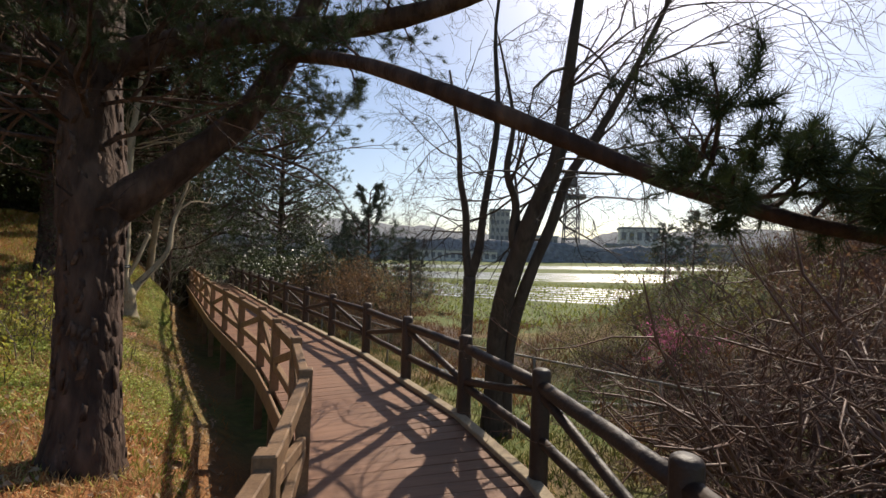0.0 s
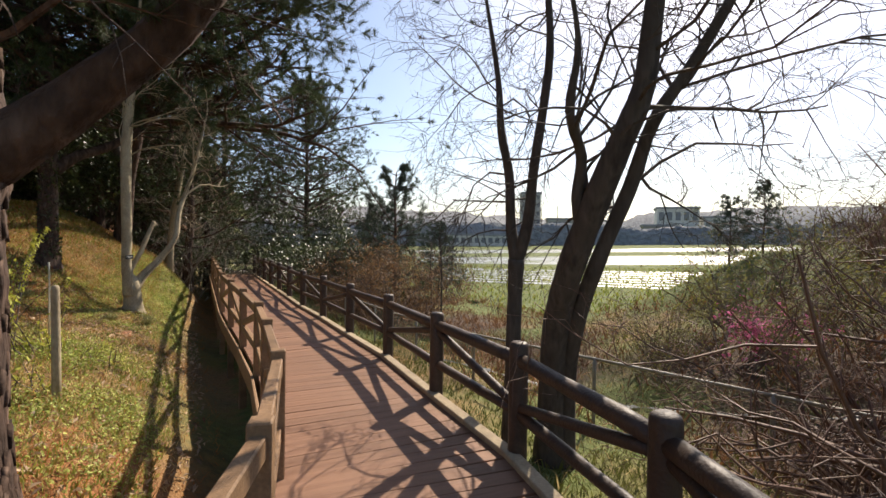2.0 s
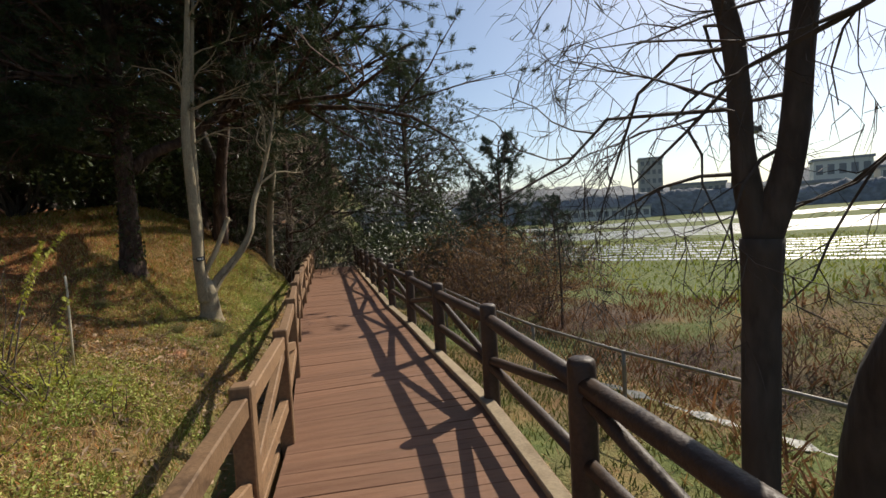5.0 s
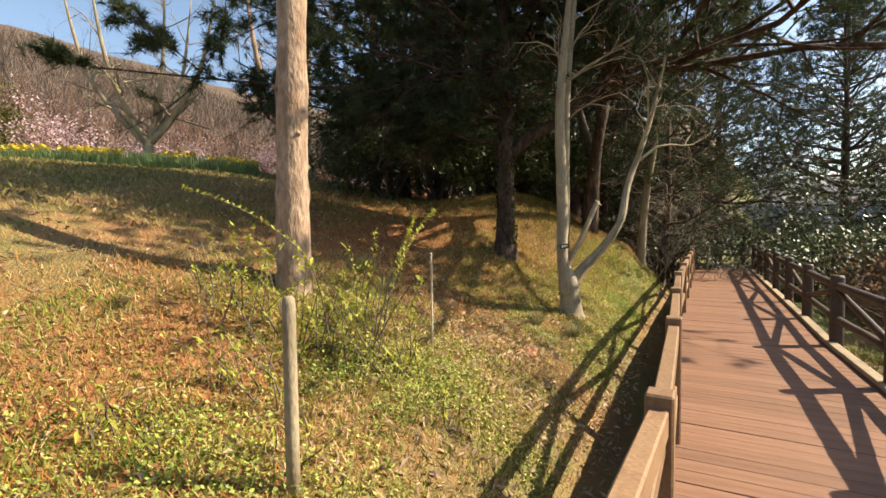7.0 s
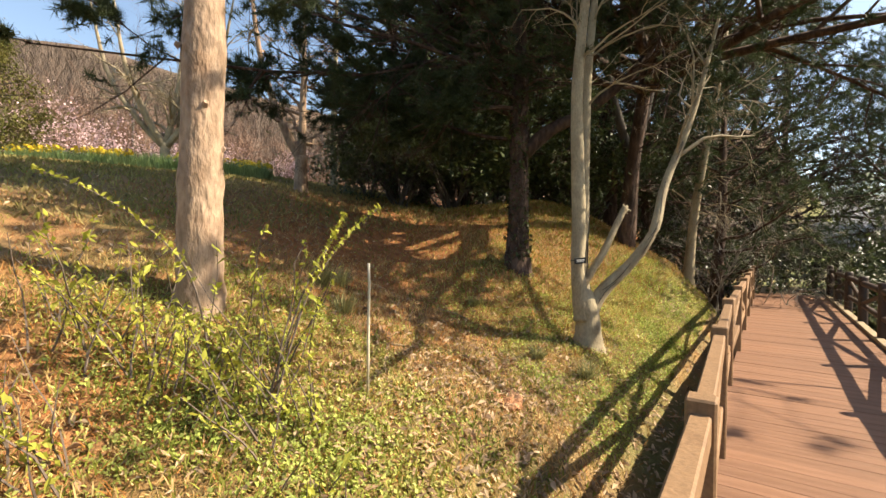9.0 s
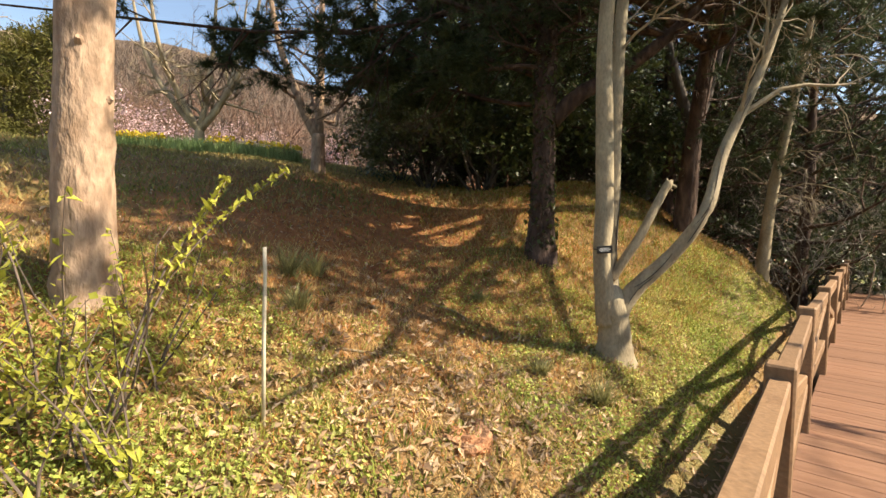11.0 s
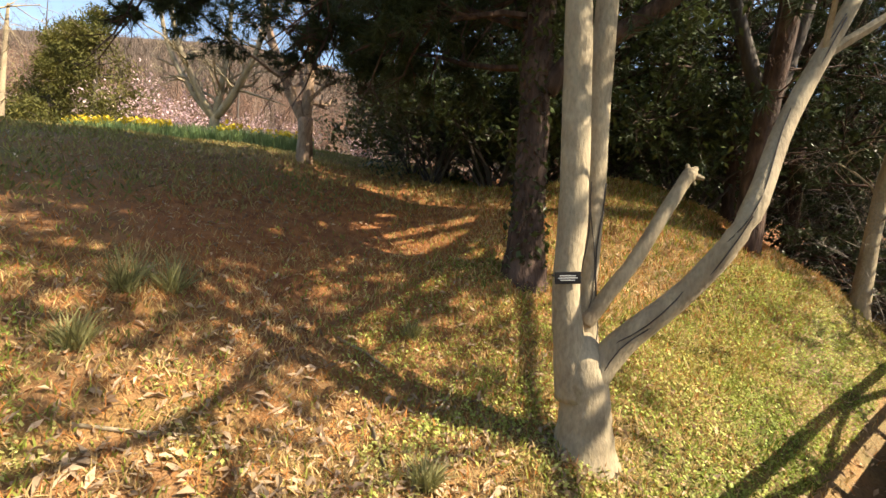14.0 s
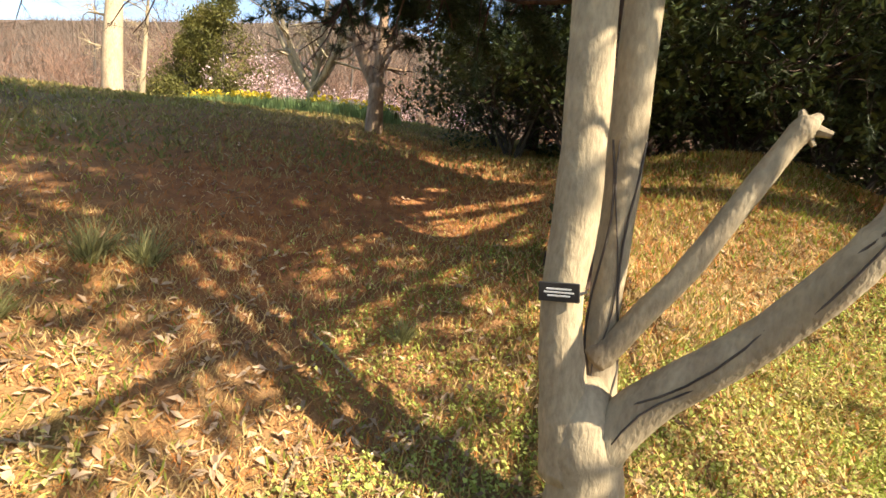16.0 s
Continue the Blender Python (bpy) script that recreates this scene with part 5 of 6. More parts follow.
def scrub_field(name, n, keep, box, tall, label, seed, mat_, lean_=0.85, wide=0.03):
    r_ = np.random.default_rng(seed)
    x, y = r_.uniform(box[0], box[1], n), r_.uniform(box[2], box[3], n)
    u, s = across(x, y)
    k = keep(x, y, u)
    q = np.stack([x[k], y[k], height(x[k], y[k]) - 0.1], 1)
    clump = np.repeat(q, 14, 0)
    clump[:, :2] += r_.normal(0, 0.22, (len(clump), 2))
    blades(name, clump, tall, wide, lean_, mat_, label, r_, "brush")


scrub_field("hillside_scrub", 7600, lambda x, y, u: (u > 25.5) & (u < 85), (-95, -20, -95, 45), 2.3, "brown winter scrub covering the hillside", 41, M_twig, wide=0.07)
scrub_field("bank_scrub", 1500, lambda x, y, u: (x > 6.5 + np.clip(9 - y, 0, 4) * 0.2 + np.clip(y - 9, 0, 9) * 0.4) & (u < -6), (5.5, 30, 2, 21), 1.5, "brown winter scrub covering the bank", 42, M_brush)
scrub_field("ditch_bracken", 4200, lambda x, y, u: (u < -2.6 + 0.9 * bumps(x, y, 1.2)) & (u > -10) & (x < 9 + bumps(x, y, 0.9)) & (bumps(x, y, 0.85) + 0.6 * bumps(x + 3, y, 2.1) > -0.3), (-12, 11, 4, 26), 0.4, "dead brown bracken along the ditch", 43, mat("dead_bracken", [(0.17, 0.075, 0.035), (0.27, 0.14, 0.065), (0.10, 0.05, 0.028)], 0.9, 0.8, 0, 20, 0.2, random_hue=0.35, island=True, trans=0.2), 1.6)

# daffodil bed
nr = np.random.default_rng(33)
bx, by = nr.uniform(-1, 1, 6500), nr.uniform(-1, 1, 6500)
bed = np.stack([-18.4 - 0.5 * bx + 0.25 * by, 1.6 + 3.6 * by + 0.1 * bx, np.zeros(6500)], 1)
bed[:, 2] = height(bed[:, 0], bed[:, 1])
blades("daffodil_leaves", bed, 0.46, 0.022, 0.35, mat("daffodil_green", [(0.16, 0.25, 0.09), (0.27, 0.35, 0.15)], 2, 0.6, 0, 20, 0.2, random_hue=0.3, island=True, trans=0.35), "bed of green daffodil leaves at the lawn edge", nr, "flowers")
fl = bed[nr.integers(0, 6500, 900)] + np.array([0, 0, 0.48]) + nr.normal(0, 0.05, (900, 3))
fl = fl[(bumps(fl[:, 0], fl[:, 1], 1.7) > -0.2)]
tagged(new("daffodil_flowers", flat_leaves("daffodil_flowers", fl, 0.11, M_yellow, "", nr, 0.9, 1.0)), "yellow daffodil flowers above their leaves", "flowers", kind="stuff")

# ---- grass, straw, needles and fallen leaves on the bank ----
def scatter(n, x0, x1, y0, y1, keep, seed):
    r = np.random.default_rng(seed)
    x, y = r.uniform(x0, x1, n), r.uniform(y0, y1, n)
    u, s = across(x, y)
    k = keep(x, y, u, s, r)
    x, y = x[k], y[k]
    return np.stack([x, y, height(x, y)], 1), r


def patchy(x, y, f=1.0):
    return 0.5 + 0.35 * bumps(x, y, 0.8 * f) + 0.25 * bumps(x + 4, y + 1, 2.3 * f)


def near_w(u):
    return np.exp(-np.clip(u - 4, 0, 50) / 3.5)


def slope_shade(x, y):
    return np.exp(-(((x + 11) / 4.2) ** 2 + ((y - 8.2) / 2.6) ** 2))


p, r = scatter(420000, -20, 0.6, -1, 17, lambda x, y, u, s, r: (u > 2.5) & (r.uniform(0, 1, len(x)) < near_w(u) * np.clip(patchy(x, y), 0.08, 1) * (1 - 0.75 * slope_shade(x, y)) * (1 - 0.75 * np.exp(-((x + 2.2) ** 2 + (y - 3.0) ** 2) / 6)) * 0.8), 1)
q, _ = scatter(260000, -10, -1, 3, 13, lambda x, y, u, s, r: (u > 2.5) & (u < 6.5) & (r.uniform(0, 1, len(x)) < np.clip(1.5 * patchy(x + 2, y - 1, 1.3) - 0.45, 0.03, 1) * (1 - 0.8 * slope_shade(x, y)) * 0.5), 11)
p = np.concatenate([p, q])
blades("bank_grass", p, 0.07, 0.012, 1.1, M_grass, "short green grass and herbs on the bank", r)
p, r = scatter(300000, -20, 0.6, -1, 17, lambda x, y, u, s, r: (u > 2.4) & (r.uniform(0, 1, len(x)) < near_w(u) * np.clip(1.15 - patchy(x, y), 0.1, 1) * 0.55), 2)
q, _ = scatter(200000, -10, -1, 3, 13, lambda x, y, u, s, r: (u > 2.4) & (u < 7) & (r.uniform(0, 1, len(x)) < np.clip(1.1 - 1.2 * patchy(x + 2, y - 1, 1.3), 0.05, 1) * 0.5), 12)
p = np.concatenate([p, q])
blades("dry_grass", p, 0.08, 0.009, 1.4, M_straw, "dry straw-coloured grass on the bank", r)
p, r = scatter(640000, -11, 0.4, 2, 16, lambda x, y, u, s, r: (u > 2.5) & (u < 8) & (r.uniform(0, 1, len(x)) < np.clip(2.6 * (patchy(x + 2, y - 1, 1.3) - 0.42) + 0.95 * (u < 4.2) * (y > 8.8) + 0.5 * np.exp(-((x + 4.2) ** 2 + (y - 5.2) ** 2) / 1.5), 0.01, 1) * (1 - 0.75 * slope_shade(x, y)) * np.exp(-np.clip(u - 5, 0, 9) / 1.5) * np.clip((y - 3.2) / 2.5, 0.15, 1) * 0.7), 13)
p[:, 2] += r.uniform(0.01, 0.065, len(p))
M_herb = mat("low_green_herbs", [(0.24, 0.32, 0.06), (0.39, 0.44, 0.11), (0.52, 0.48, 0.17)], 0.9, 0.55, 0, 20, 0.2, random_hue=0.45, island=True, trans=0.4)
tagged(new("low_herbs", flat_leaves("low_herbs", p, 0.027, M_herb, "", r, 0.65, 0.8)), "low yellow-green herbs carpeting the bank", "herbs", kind="stuff")
p, r = scatter(210000, -20, 0.4, 0, 16, lambda x, y, u, s, r: (u > 2.2) & (r.uniform(0, 1, len(x)) < near_w(u) * np.clip(0.16 + 0.8 * np.exp(-((x + 6.2) / 1.9) ** 2 - ((y - 8.0) / 2.6) ** 2) + 0.5 * np.clip(patchy(x + 7, y, 0.7) - 0.5, 0, 1), 0, 1) * 0.6), 3)
tagged(new("leaf_litter", flat_leaves("leaf_litter", p + np.array([0, 0, 0.025]), 0.078, M_litter, "", r, 0.35, 0.7)), "fallen brown leaves strewn over the bank", "leaves", kind="stuff")
p, r = scatter(300000, -20, 0.4, 0, 16, lambda x, y, u, s, r: (u > 2.0) & (r.uniform(0, 1, len(x)) < np.exp(-np.clip(u - 9, 0, 50) / 4) * np.clip(0.2 + 0.9 * slope_shade(x, y) + 0.5 * np.exp(-((x + 7.6) / 2.0) ** 2 - ((y - 7.4) / 1.8) ** 2) + 0.9 * np.exp(-((x + 2.4) ** 2 + (y - 3.2) ** 2) / 4.5) + 0.5 * np.exp(-((x + 5.2) ** 2 + (y - 4.6) ** 2) / 4.0) + 0.5 * np.exp(-((x + 9.6) ** 2 + (y - 10) ** 2) / 1.5), 0, 1) * 0.5), 4)
blades("pine_straw", p, 0.1, 0.006, 1.75, M_rust, "rust-coloured fallen pine needles on the slope", r, "needles")
p, r = scatter(80000, -24, -8, -8, 10, lambda x, y, u, s, r: (u > 8) & (u < 24) & (r.uniform(0, 1, len(x)) < 0.5), 5)
blades("lawn_grass", p, 0.1, 0.03, 1.2, mat("worn_lawn", [(0.15, 0.18, 0.05), (0.28, 0.24, 0.085), (0.38, 0.28, 0.12)], 0.5, 0.8, 0, 20, 0.2, random_hue=0.3, island=True, trans=0.3), "worn half-dry lawn on the upper slope", r)
p, r = scatter(190000, -6, 8, 0, 16, lambda x, y, u, s, r: (u < -0.1) & (u > -9) & (r.uniform(0, 1, len(x)) < np.exp(u / 5) * np.clip(patchy(x, y), 0.15, 1)), 6)
blades("ditch_grass", p, 0.1, 0.013, 1.1, mat("dull_ditch_grass", [(0.07, 0.09, 0.02), (0.13, 0.14, 0.035), (0.19, 0.16, 0.055)], 0.7, 0.75, 0, 20, 0.2, random_hue=0.4, island=True, trans=0.3), "rough green grass between boardwalk and ditch", r)
p, r = scatter(120000, -8, 9, 2, 20, lambda x, y, u, s, r: (u < -0.2) & (u > -14) & (r.uniform(0, 1, len(x)) < np.exp(u / 9) * np.clip(1.1 - patchy(x, y), 0.1, 1) * 0.13), 7)
blades("ditch_straw", p, 0.16, 0.013, 1.2, M_straw, "dry tawny grass along the ditch", r)

# cover on the bank below the wood
def on_bank(x, y, u, amount, r):
    w = np.exp(-(((x + 11.2) / 3.6) ** 2 + ((y - 12.8) / 3.0) ** 2))
    return (u > 3.2) & (r.uniform(0, 1, len(x)) < w * amount)


p, r = scatter(110000, -17, -7, 8.5, 17, lambda x, y, u, s, r: on_bank(x, y, u, 0.75 * np.clip(patchy(x, y, 1.2), 0.1, 1), r), 21)
blades("bank_grass", p, 0.1, 0.014, 1.2, M_grass, "short green grass on the bank below the wood", r)
p, r = scatter(110000, -17, -7, 8.5, 17, lambda x, y, u, s, r: on_bank(x, y, u, 0.8 * np.clip(1.2 - patchy(x, y, 1.2), 0.1, 1), r), 22)
blades("dry_grass", p, 0.11, 0.012, 1.4, M_straw, "dry straw-coloured grass on the bank below the wood", r)
p, r = scatter(70000, -17, -7, 8.5, 17, lambda x, y, u, s, r: on_bank(x, y, u, 0.8, r), 23)
blades("pine_straw", p, 0.11, 0.009, 1.7, M_rust, "rust-coloured needles on the bank below the wood", r, "needles")

M_sedge = mat("sedge_blades", [(0.17, 0.18, 0.07), (0.30, 0.28, 0.12), (0.24, 0.22, 0.09)], 2, 0.6, 0, 20, 0.2, random_hue=0.35, island=True, trans=0.35)

# sedge tufts
for x, y, s in ((-8.1, 6.7, 1.0), (-8.35, 6.95, 0.9), (-7.3, 6.92, 0.8), (-6.9, 9.2, 0.6), (-6.5, 9.6, 0.7), (-8.6, 9.0, 0.5)):
    n = 170
    q = np.zeros((n, 3))
    q[:, :2] = nr.normal(0, 0.045 * s, (n, 2))
    ob = blades("sedge_tuft", q, 0.36 * s, 0.011, 1.2, M_sedge, "arching tuft of sedge on the slope", nr, "grass")
    ob.location = (x, y, gz(x, y) - 0.01)

# spring shrub with upright shoots, in front of the tan-barked tree
def shoots(x, y, n, tall, seed, label, leafy=0.7):
    ob = thing("budding_shrub", (x, y, gz(x, y)), label, "shrub", "budding shoots")
    rg, nr2 = random.Random(seed), np.random.default_rng(seed)
    m, pos = Mesh(), []
    for k in range(n):
        a = rg.uniform(0, 6.28)
        L = tall * rg.uniform(0.5, 1.1)
        lean = rg.uniform(0.1, 0.8)
        pts = [Vector((rg.uniform(-0.25, 0.25), rg.uniform(-0.25, 0.25), -0.05))]
        d = Vector((math.cos(a) * lean, math.sin(a) * lean, 1)).normalized()
        for j in range(6):
            d = (d + Vector((rg.gauss(0, 0.12), rg.gauss(0, 0.12), -0.03))).normalized()
            pts.append(pts[-1] + d * L / 6)
        m.tube(pts, [0.008 * (1 - j / 8) for j in range(7)], 4, cap=False)
        if rg.random() < leafy:
            for j in range(int(L * 34)):
                t = rg.uniform(0.15, 1) * 5.99
                i = int(t)
                pos.append(pts[i].lerp(pts[i + 1], t - i) + Vector((rg.gauss(0, 0.02), rg.gauss(0, 0.02), rg.gauss(0, 0.015))))
    tagged(part("brushwood", m, M_twig, ob), kind="stuff")
    part("foliage", flat_leaves("foliage", np.array([p_[:] for p_ in pos]), 0.052, M_spring, "", nr2, 0.45, 1.2), M_spring, ob, "small fresh yellow-green leaves")


for k, (x, y, n, tall) in enumerate(((-5.15, 5.75, 13, 1.2), (-5.6, 6.25, 11, 1.25), (-4.6, 5.2, 13, 0.75), (-4.9, 6.4, 14, 1.05), (-3.9, 5.4, 10, 0.4), (-5.7, 4.9, 12, 0.9), (-4.2, 4.5, 10, 0.45), (-4.4, 6.6, 7, 0.4), (-5.5, 5.3, 12, 0.9))):
    shoots(x, y, n, tall, 200 + k, "shrub of thin shoots in fresh yellow-green leaf")

# long arching sprays of the same shrub, with leaves in pairs
def arching_spray(ctrl, seed):
    x0, y0 = ctrl[0]
    z0 = gz(x0, y0)
    ob = thing("arching_spray", (x0, y0, z0), "long arching shoot with paired fresh leaves", "shrub", "arching sprays")
    rg, nr2 = random.Random(seed), np.random.default_rng(seed)
    m, pos = Mesh(), []
    line = limb(m, [(0, 0, -0.05, 0.008)] + [(x - x0, y - y0, z - z0, 0.007 - 0.001 * k) for k, (x, y, z) in enumerate(ctrl[1:])], 5, 8, 0.05, rg)
    part("shoot", m, M_twig, ob, smooth=True)
    for k, q in enumerate(line[8:]):
        for side in (-1, 1):
            pos.append((q[0] + side * 0.012, q[1] + side * rg.uniform(-0.015, 0.015), q[2] + rg.uniform(0.004, 0.025)))
            pos.append((q[0] + side * 0.02, q[1], q[2] + 0.012))
    part("foliage", flat_leaves("foliage", np.array(pos), 0.05, M_spring, "", nr2, 0.4, 1.4), M_spring, ob, "small fresh yellow-green leaves")


arching_spray([(-5.25, 6.3), (-5.38, 6.5, 0.9), (-5.474, 6.671, 1.229), (-5.6, 6.85, 1.45), (-5.72, 7.09, 1.67)], 300)
arching_spray([(-5.3, 6.25), (-5.4, 6.5, 1.0), (-5.48, 6.67, 1.33), (-5.52, 6.74, 1.46), (-5.557, 6.8, 1.59)], 301)
arching_spray([(-5.5, 5.9), (-5.55, 5.75, 1.1), (-5.7, 5.4, 1.5), (-5.85, 5.0, 1.75), (-6.0, 4.6, 1.9)], 302)

# cane, stake and stump
cane = thing("garden_cane", (-5.59, 7.0, gz(-5.59, 7.0)), "thin pale cane stuck upright in the bank", "cane")
m = Mesh()
m.tube([(0, 0, -0.2), (0.005, 0, 0.5), (0, 0.005, 0.9), (-0.005, 0, 1.22 - gz(-5.59, 7.0))], [0.012, 0.012, 0.011, 0.011], 8)
part("stick", m, M_bamboo, cane, smooth=True)
STAKE = (-3.55, 5.42)
stake = thing("wooden_stake", (*STAKE, gz(*STAKE)), "short weathered round stake with a rounded top", "stake")
m = Mesh()
h = 1.12 - gz(*STAKE)
m.tube([(0.02, 0.0, -0.25), (0.015, 0, 0.3), (0.0, 0, h - 0.05), (0.0, 0.0, h - 0.015), (0, 0, h)], [0.038, 0.038, 0.036, 0.032, 0.02], 10)
part("pole", m, M_pale_bark, stake, smooth=True)
stump = thing("rotten_stump", (-5.78, 8.22, gz(-5.78, 8.22) - 0.05), "crumbling orange rotten stump in the grass", "stump")
bm = bmesh.new()
bmesh.ops.create_icosphere(bm, subdivisions=4, radius=1)
for v in bm.verts:
    q = v.co.copy()
    n1 = noise.noise(q * 1.8) * 0.2 + noise.noise(q * 5) * 0.09 + noise.noise(q * 13) * 0.05
    v.co = Vector((q.x * 0.24 * (1 + n1), q.y * 0.2 * (1 + n1), max(-0.12, min(0.06 + n1 * 0.25, q.z * 0.15 * (1 + 1.5 * n1)))))
me = bpy.data.meshes.new("wood")
bm.to_mesh(me)
bm.free()
me.materials.append(mat("rotten_wood", [(0.26, 0.12, 0.06), (0.42, 0.21, 0.11), (0.32, 0.2, 0.12)], 9, 0.95, 1.0, 45, 0.6))
part("wood", me, None, stump)
for k, (x, y, a, L) in enumerate(((-7.2, 8.9, 0.3, 0.7), (-8.3, 8.6, 1.1, 0.5), (-6.9, 7.6, 2.0, 0.6), (-7.9, 9.3, -0.4, 0.45))):
    st = thing("fallen_stick", (x, y, gz(x, y)), "thin fallen stick among the leaves", "stick", "fallen sticks")
    m = Mesh()
    dx, dy = math.cos(a) * L / 2, math.sin(a) * L / 2
    m.tube([(-dx, -dy, gz(x - dx, y - dy) - gz(x, y) + 0.012), (0.02, 0.01, 0.014), (dx, dy, gz(x + dx, y + dy) - gz(x, y) + 0.012)], [0.012, 0.011, 0.007], 6)
    part("stick", m, M_pale_bark, st, smooth=True)

# ---- wire fence beyond the railing ----
fence = thing("wire_fence", (0, 0, 0), "green mesh fence with a pale top tube below the boardwalk", "fence")
FP = [(6.9, 4.75), (5.16, 6.07), (3.5, 7.25), (1.82, 8.4), (0.0, 9.63), (-1.3, 10.75), (-2.7, 12.3), (-4.2, 14.1)]
for x, y in FP:
    rod("post", (x, y, gz(x, y) - 0.15), (x, y, 0.02), 0.024, M_metal, fence, 8)
for a, b in zip(FP[:-1], FP[1:]):
    rod("top_tube", (*a, 0.0), (*b, 0.0), 0.019, M_metal, fence, 8)
for a, b, full in ((FP[4], FP[5], 1), (FP[5], FP[6], 1)):
    m = Mesh()
    a3, b3 = Vector((*a, 0)), Vector((*b, 0))
    L = (b3 - a3).length
    lo, hi, step = -0.95, -0.05, 0.075
    t = -1.0
    while t < L + 0.001:
        for sgn in (1, -1):
            t0, t1 = (t, t + (hi - lo) * 0.62) if sgn == 1 else (t + (hi - lo) * 0.62, t)
            z0, z1 = lo, hi
            c0, c1 = min(max(t0, 0), L), min(max(t1, 0), L)
            if abs(c1 - c0) < 0.01:
                continue
            za = z0 + (z1 - z0) * (c0 - t0) / (t1 - t0)
            zb = z0 + (z1 - z0) * (c1 - t0) / (t1 - t0)
            m.tube([a3.lerp(b3, c0 / L) + Vector((0, 0, za)), a3.lerp(b3, c1 / L) + Vector((0, 0, zb))], [0.003, 0.003], 3, cap=False)
        t += step
    tagged(part("netting", m, M_mesh, fence, "green diamond wire netting"), kind="stuff")

# stream in the ditch
M_water = mat("ditch_water", [(0.05, 0.05, 0.04), (0.09, 0.085, 0.07)], 1.5, 0.45, 0.6, 9, 0.2, spec=0.3, dist=0.03)
sx = np.linspace(0, 1, 60)
line = np.stack([np.interp(sx, [0, 0.3, 0.55, 0.8, 1], [6.4, 3.6, 2.2, 0.5, -1.2]), np.interp(sx, [0, 0.3, 0.55, 0.8, 1], [7.6, 9.2, 9.95, 10.6, 11.9])], 1)
wv, wf = [], []
for k, (x, y) in enumerate(line):
    w = max(0.01, 0.04 + 0.05 * math.sin(k * 0.9) + 0.05 * math.sin(k * 2.3))
    z = gz(x, y) + 0.05
    wv += [(x - 0.5 * w, y - w, z), (x + 0.5 * w, y + w, z)]
    if k:
        wf.append((2 * k - 2, 2 * k - 1, 2 * k + 1, 2 * k))
tagged(new("water", np_mesh("water", wv, wf, M_water)), "narrow glinting stream in the ditch", "stream", kind="structure")

# ---- far end of the boardwalk ----
end_r, end_l = Vector((*RAIL[-1], 0)), LP[-1].copy()
ahead = Vector((-0.62, 0.78, 0))
right = Vector((0.78, 0.62, 0))
landing = thing("landing", (0, 0, 0), "pale landing boards where the boardwalk turns", "landing", kind="structure")
for k in range(20):
    c = (end_r + end_l) / 2 + ahead * (0.1 + 0.15 * k) + right * 0.8
    ob = part("plank", bevel_box("plank", (1.9, 0.07, 0.02), M_kerb) if k == 0 else landing.children[0].data, M_kerb, landing)
    ob.location = (c.x, c.y, -0.022)
    ob.rotation_euler = (0, 0, math.atan2(ahead.y, ahead.x) - math.pi / 2)
far_rail = thing("log_railing", (0, 0, 0), "dark log railing across the end of the walk", "railing")
cor = [end_l, end_l + ahead * 3.1, end_l + ahead * 3.1 + right * 1.6, end_l + ahead * 3.1 + right * 3.2, end_l + ahead * 3.4 + right * 4.9, end_l + ahead * 3.9 + right * 6.6, end_l + ahead * 4.4 + right * 8.2]
cor2 = [end_r + right * 1.5, end_r + right * 3.1 + ahead * 0.4, end_r + right * 4.7 + ahead * 0.9, end_r + right * 6.3 + ahead * 1.4]
for run in (cor, cor2):
    for k, q in enumerate(run):
        up = max(0, (k - 3) * 0.12) if run is cor else k * 0.12
        log_post(far_rail, q.x, q.y, POST_H + up, min(gz(q.x, q.y), 0) - 0.1)
    for k, (a, b) in enumerate(zip(run[:-1], run[1:])):
        ua, ub = ((max(0, (j - 3) * 0.12) if run is cor else j * 0.12) for j in (k, k + 1))
        rod("top_rail", a + Vector((0, 0, 0.74 + ua)), b + Vector((0, 0, 0.74 + ub)), 0.05, M_log, far_rail, 8)
        rod("lower_rail", a + Vector((0, 0, 0.33 + ua)), b + Vector((0, 0, 0.33 + ub)), 0.042, M_log, far_rail, 8)

# ---- field edge and the distance ----
p, r = scatter(34000, -40, 60, 14, 62, lambda x, y, u, s, r: (u < -9) & (y < 60), 8)
blades("meadow_grass", p, 0.26, 0.07, 1.2, M_grass, "rough meadow before the field", r)


def hill(name, pts, depth, label):
    """A wooded ridge with an uneven skyline."""
    rg = np.random.default_rng(len(name) + int(abs(pts[0][0])))
    xs = np.linspace(0, 1, 160)
    P = np.array(pts, float)
    t = np.linspace(0, 1, len(P))
    X, Y, Z = (np.interp(xs, t, P[:, k]) for k in range(3))
    Z = Z + np.convolve(rg.normal(0, 1, 160), np.ones(5) / 5, "same") * 0.06 * Z.max() * (Z > 3)
    rows = 10
    vs = []
    for j in range(rows):
        f = j / (rows - 1)
        prof = math.sin(f * math.pi / 2) ** 0.8
        vs.append(np.stack([X * (1 + f * depth), Y * (1 + f * depth), -4 + (Z + 4) * prof + rg.normal(0, 0.25, 160) * (0 < j < rows - 1)], 1))
    v = np.concatenate(vs)
    i = np.arange(160 * rows).reshape(rows, 160)
    f = np.stack([i[:-1, :-1], i[:-1, 1:], i[1:, 1:], i[1:, :-1]], -1).reshape(-1, 4)
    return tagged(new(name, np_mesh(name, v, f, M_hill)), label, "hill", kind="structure")


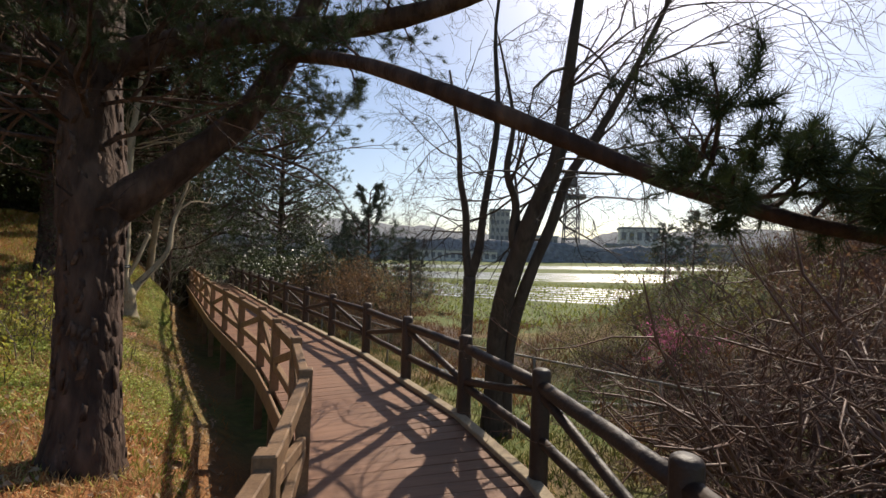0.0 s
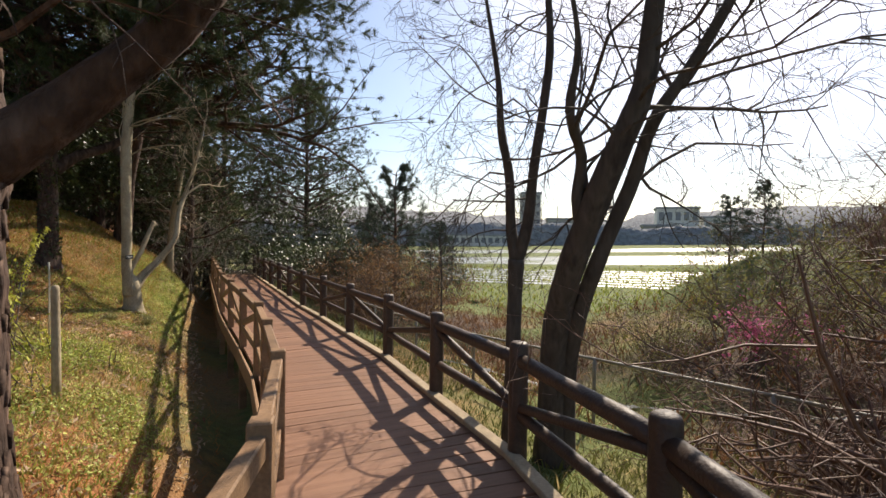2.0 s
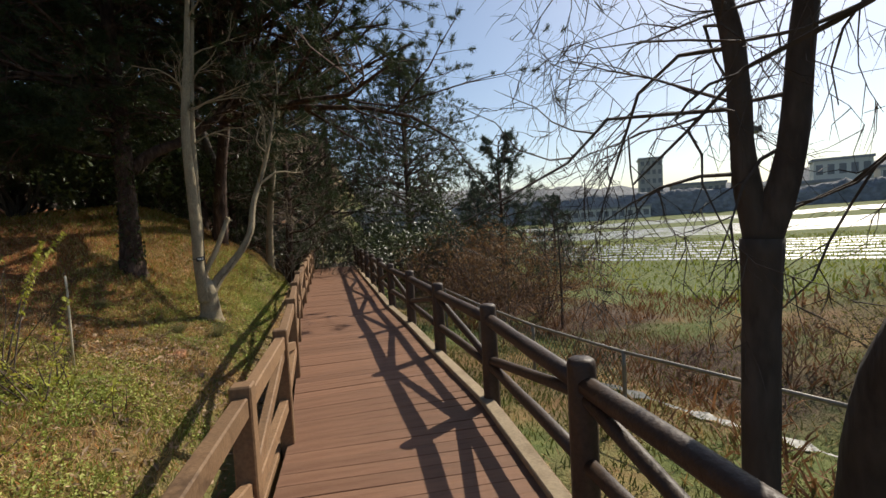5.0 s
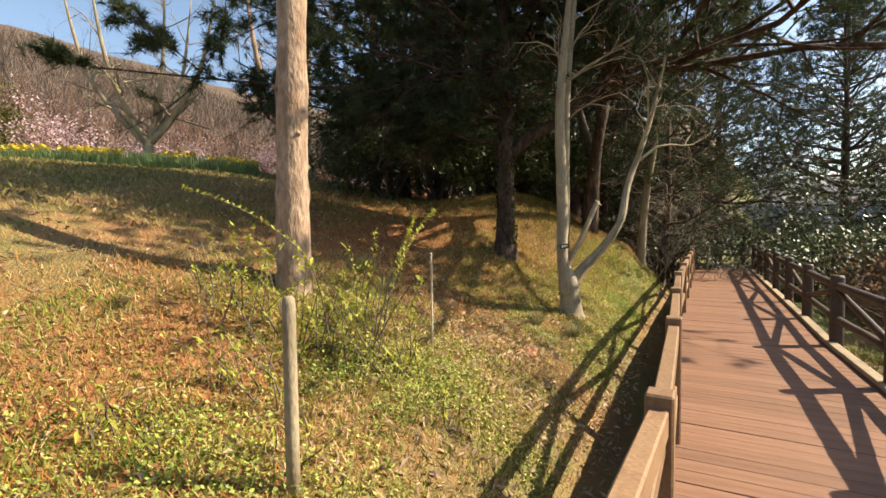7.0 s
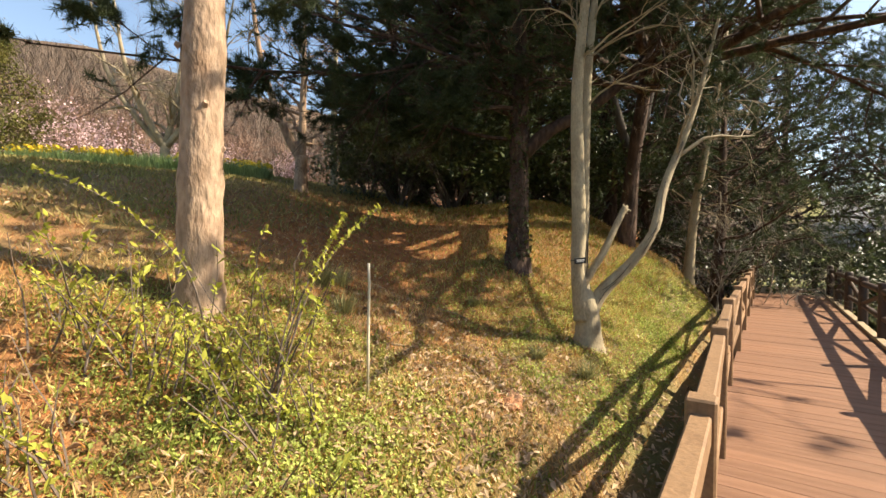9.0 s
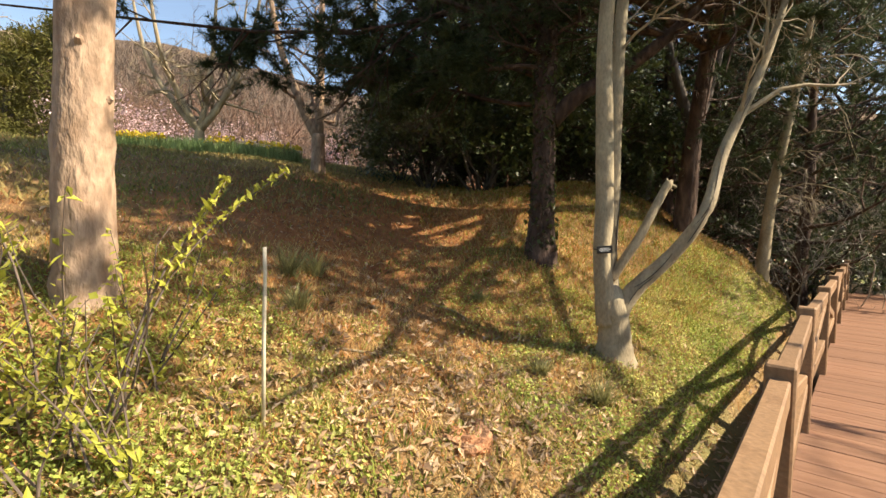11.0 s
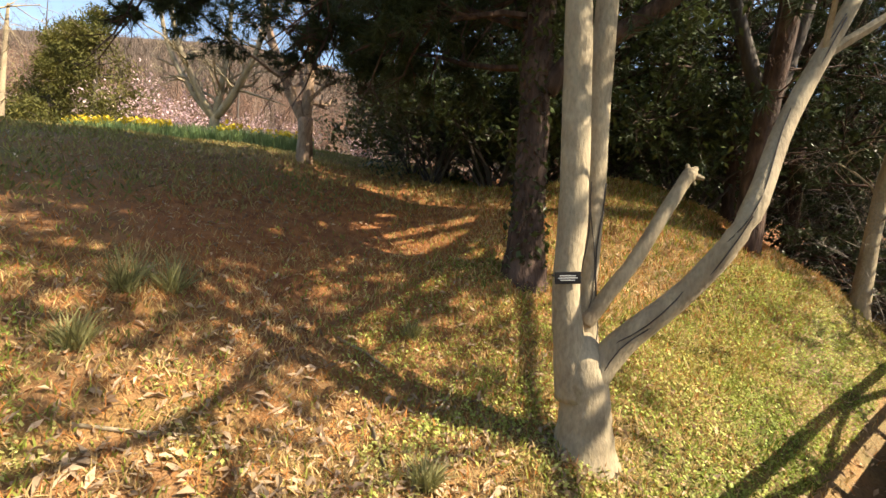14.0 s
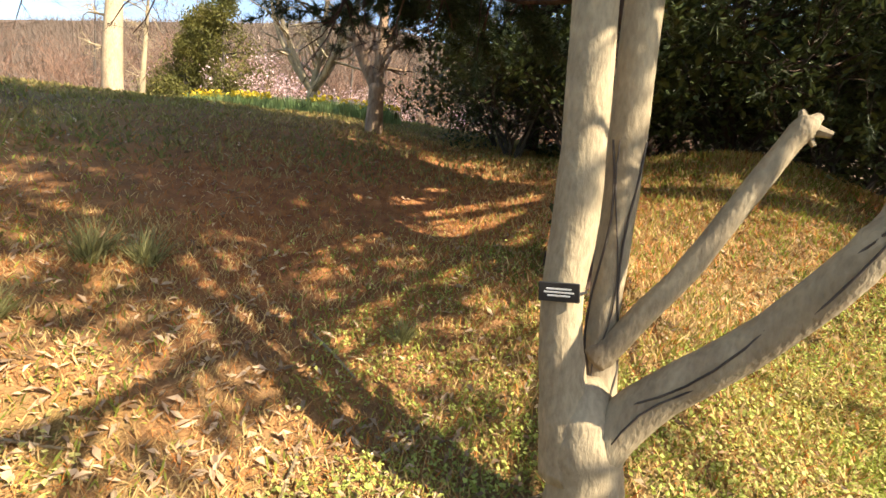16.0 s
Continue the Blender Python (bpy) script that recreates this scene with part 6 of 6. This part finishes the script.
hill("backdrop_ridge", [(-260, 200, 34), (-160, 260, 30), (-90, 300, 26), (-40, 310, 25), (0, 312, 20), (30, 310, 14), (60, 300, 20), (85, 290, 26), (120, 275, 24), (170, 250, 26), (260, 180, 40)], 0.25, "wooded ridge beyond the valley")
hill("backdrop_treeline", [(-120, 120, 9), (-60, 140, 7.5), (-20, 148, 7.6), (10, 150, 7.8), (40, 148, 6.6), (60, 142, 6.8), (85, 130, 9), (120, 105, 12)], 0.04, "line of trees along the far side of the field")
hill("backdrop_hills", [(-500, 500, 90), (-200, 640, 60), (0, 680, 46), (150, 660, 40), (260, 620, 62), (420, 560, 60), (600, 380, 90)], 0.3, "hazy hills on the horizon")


def block(name, x, y, w, d, h, turn, wall_mat, label, rows, cols, roof=True):
    z = gz(x, y)
    ob = thing(name, (x, y, z), label, "building")
    ob.rotation_euler = (0, 0, turn)
    m = Mesh()
    m.box((0, 0, h / 2 - 1), (w / 2, d / 2, h / 2 + 1))
    part("wall", m, wall_mat, ob)
    if roof:
        m = Mesh()
        m.box((0, 0, h + 0.35), (w / 2 + 0.4, d / 2 + 0.4, 0.35))
        part("roof", m, M_roof, ob)
    pane = Mesh()
    pane.box((0, 0, 0), (w / cols * 0.3, 0.06, h / rows * 0.25))
    pd = pane.data("window", M_glass_far)
    for i in range(rows):
        for j in range(cols):
            wnd = part("window", pd, M_glass_far, ob)
            wnd.location = ((j + 0.5) / cols * w - w / 2, -d / 2 - 0.03, (i + 0.55) / rows * h)


block("office_block", 1.5, 190, 7.5, 8, 19, 0.1, M_concrete, "grey square multi-storey block far across the field", 6, 4)
block("low_hall", 16, 185, 16, 8, 8.5, 0.05, M_concrete, "long low grey building beyond the field", 2, 9)
block("white_hall", 52, 175, 13, 9, 11.5, -0.15, M_white, "white gabled hall beyond the field", 2, 5)
block("white_hall", 64, 172, 9, 8, 8.0, -0.15, M_white, "low white hall beyond the field", 2, 4)
block("house", 42, 160, 9, 6, 5.5, -0.1, M_concrete, "small pale house at the field edge", 1, 4)
block("house", 74, 165, 10, 6, 5.5, -0.2, M_concrete, "small pale house at the field edge", 1, 4)
block("greenhouse", -12, 150, 26, 5, 3.2, 0.05, M_white, "long white greenhouse tunnel at the field edge", 1, 12)

tower = thing("lattice_tower", (28.5, 178, gz(28.5, 178)), "dark lattice tower with a platform near its top", "tower")
for sx_ in (-1, 1):
    for sy_ in (-1, 1):
        rod("leg", (sx_ * 3, sy_ * 3, -1), (sx_ * 2.0, sy_ * 2.0, 28), 0.3, M_brown_steel, tower, 5)
for k in range(7):
    z0_, z1_ = k * 4, k * 4 + 4
    w0, w1 = 3 - z0_ / 28, 3 - z1_ / 28
    for sy_ in (-1, 1):
        rod("brace", (-w0, sy_ * w0, z0_), (w1, sy_ * w1, z1_), 0.16, M_brown_steel, tower, 4)
        rod("brace", (w0, sy_ * w0, z0_), (-w1, sy_ * w1, z1_), 0.16, M_brown_steel, tower, 4)
        rod("strut", (-w1, sy_ * w1, z1_), (w1, sy_ * w1, z1_), 0.16, M_brown_steel, tower, 4)
m = Mesh()
m.box((0.6, 0, 24.0), (4.2, 2.6, 0.8))
part("platform", m, M_brown_steel, tower)
m = Mesh()
m.box((0, 0, 29.5), (1.6, 1.6, 1.8))
part("cabin", m, M_brown_steel, tower)
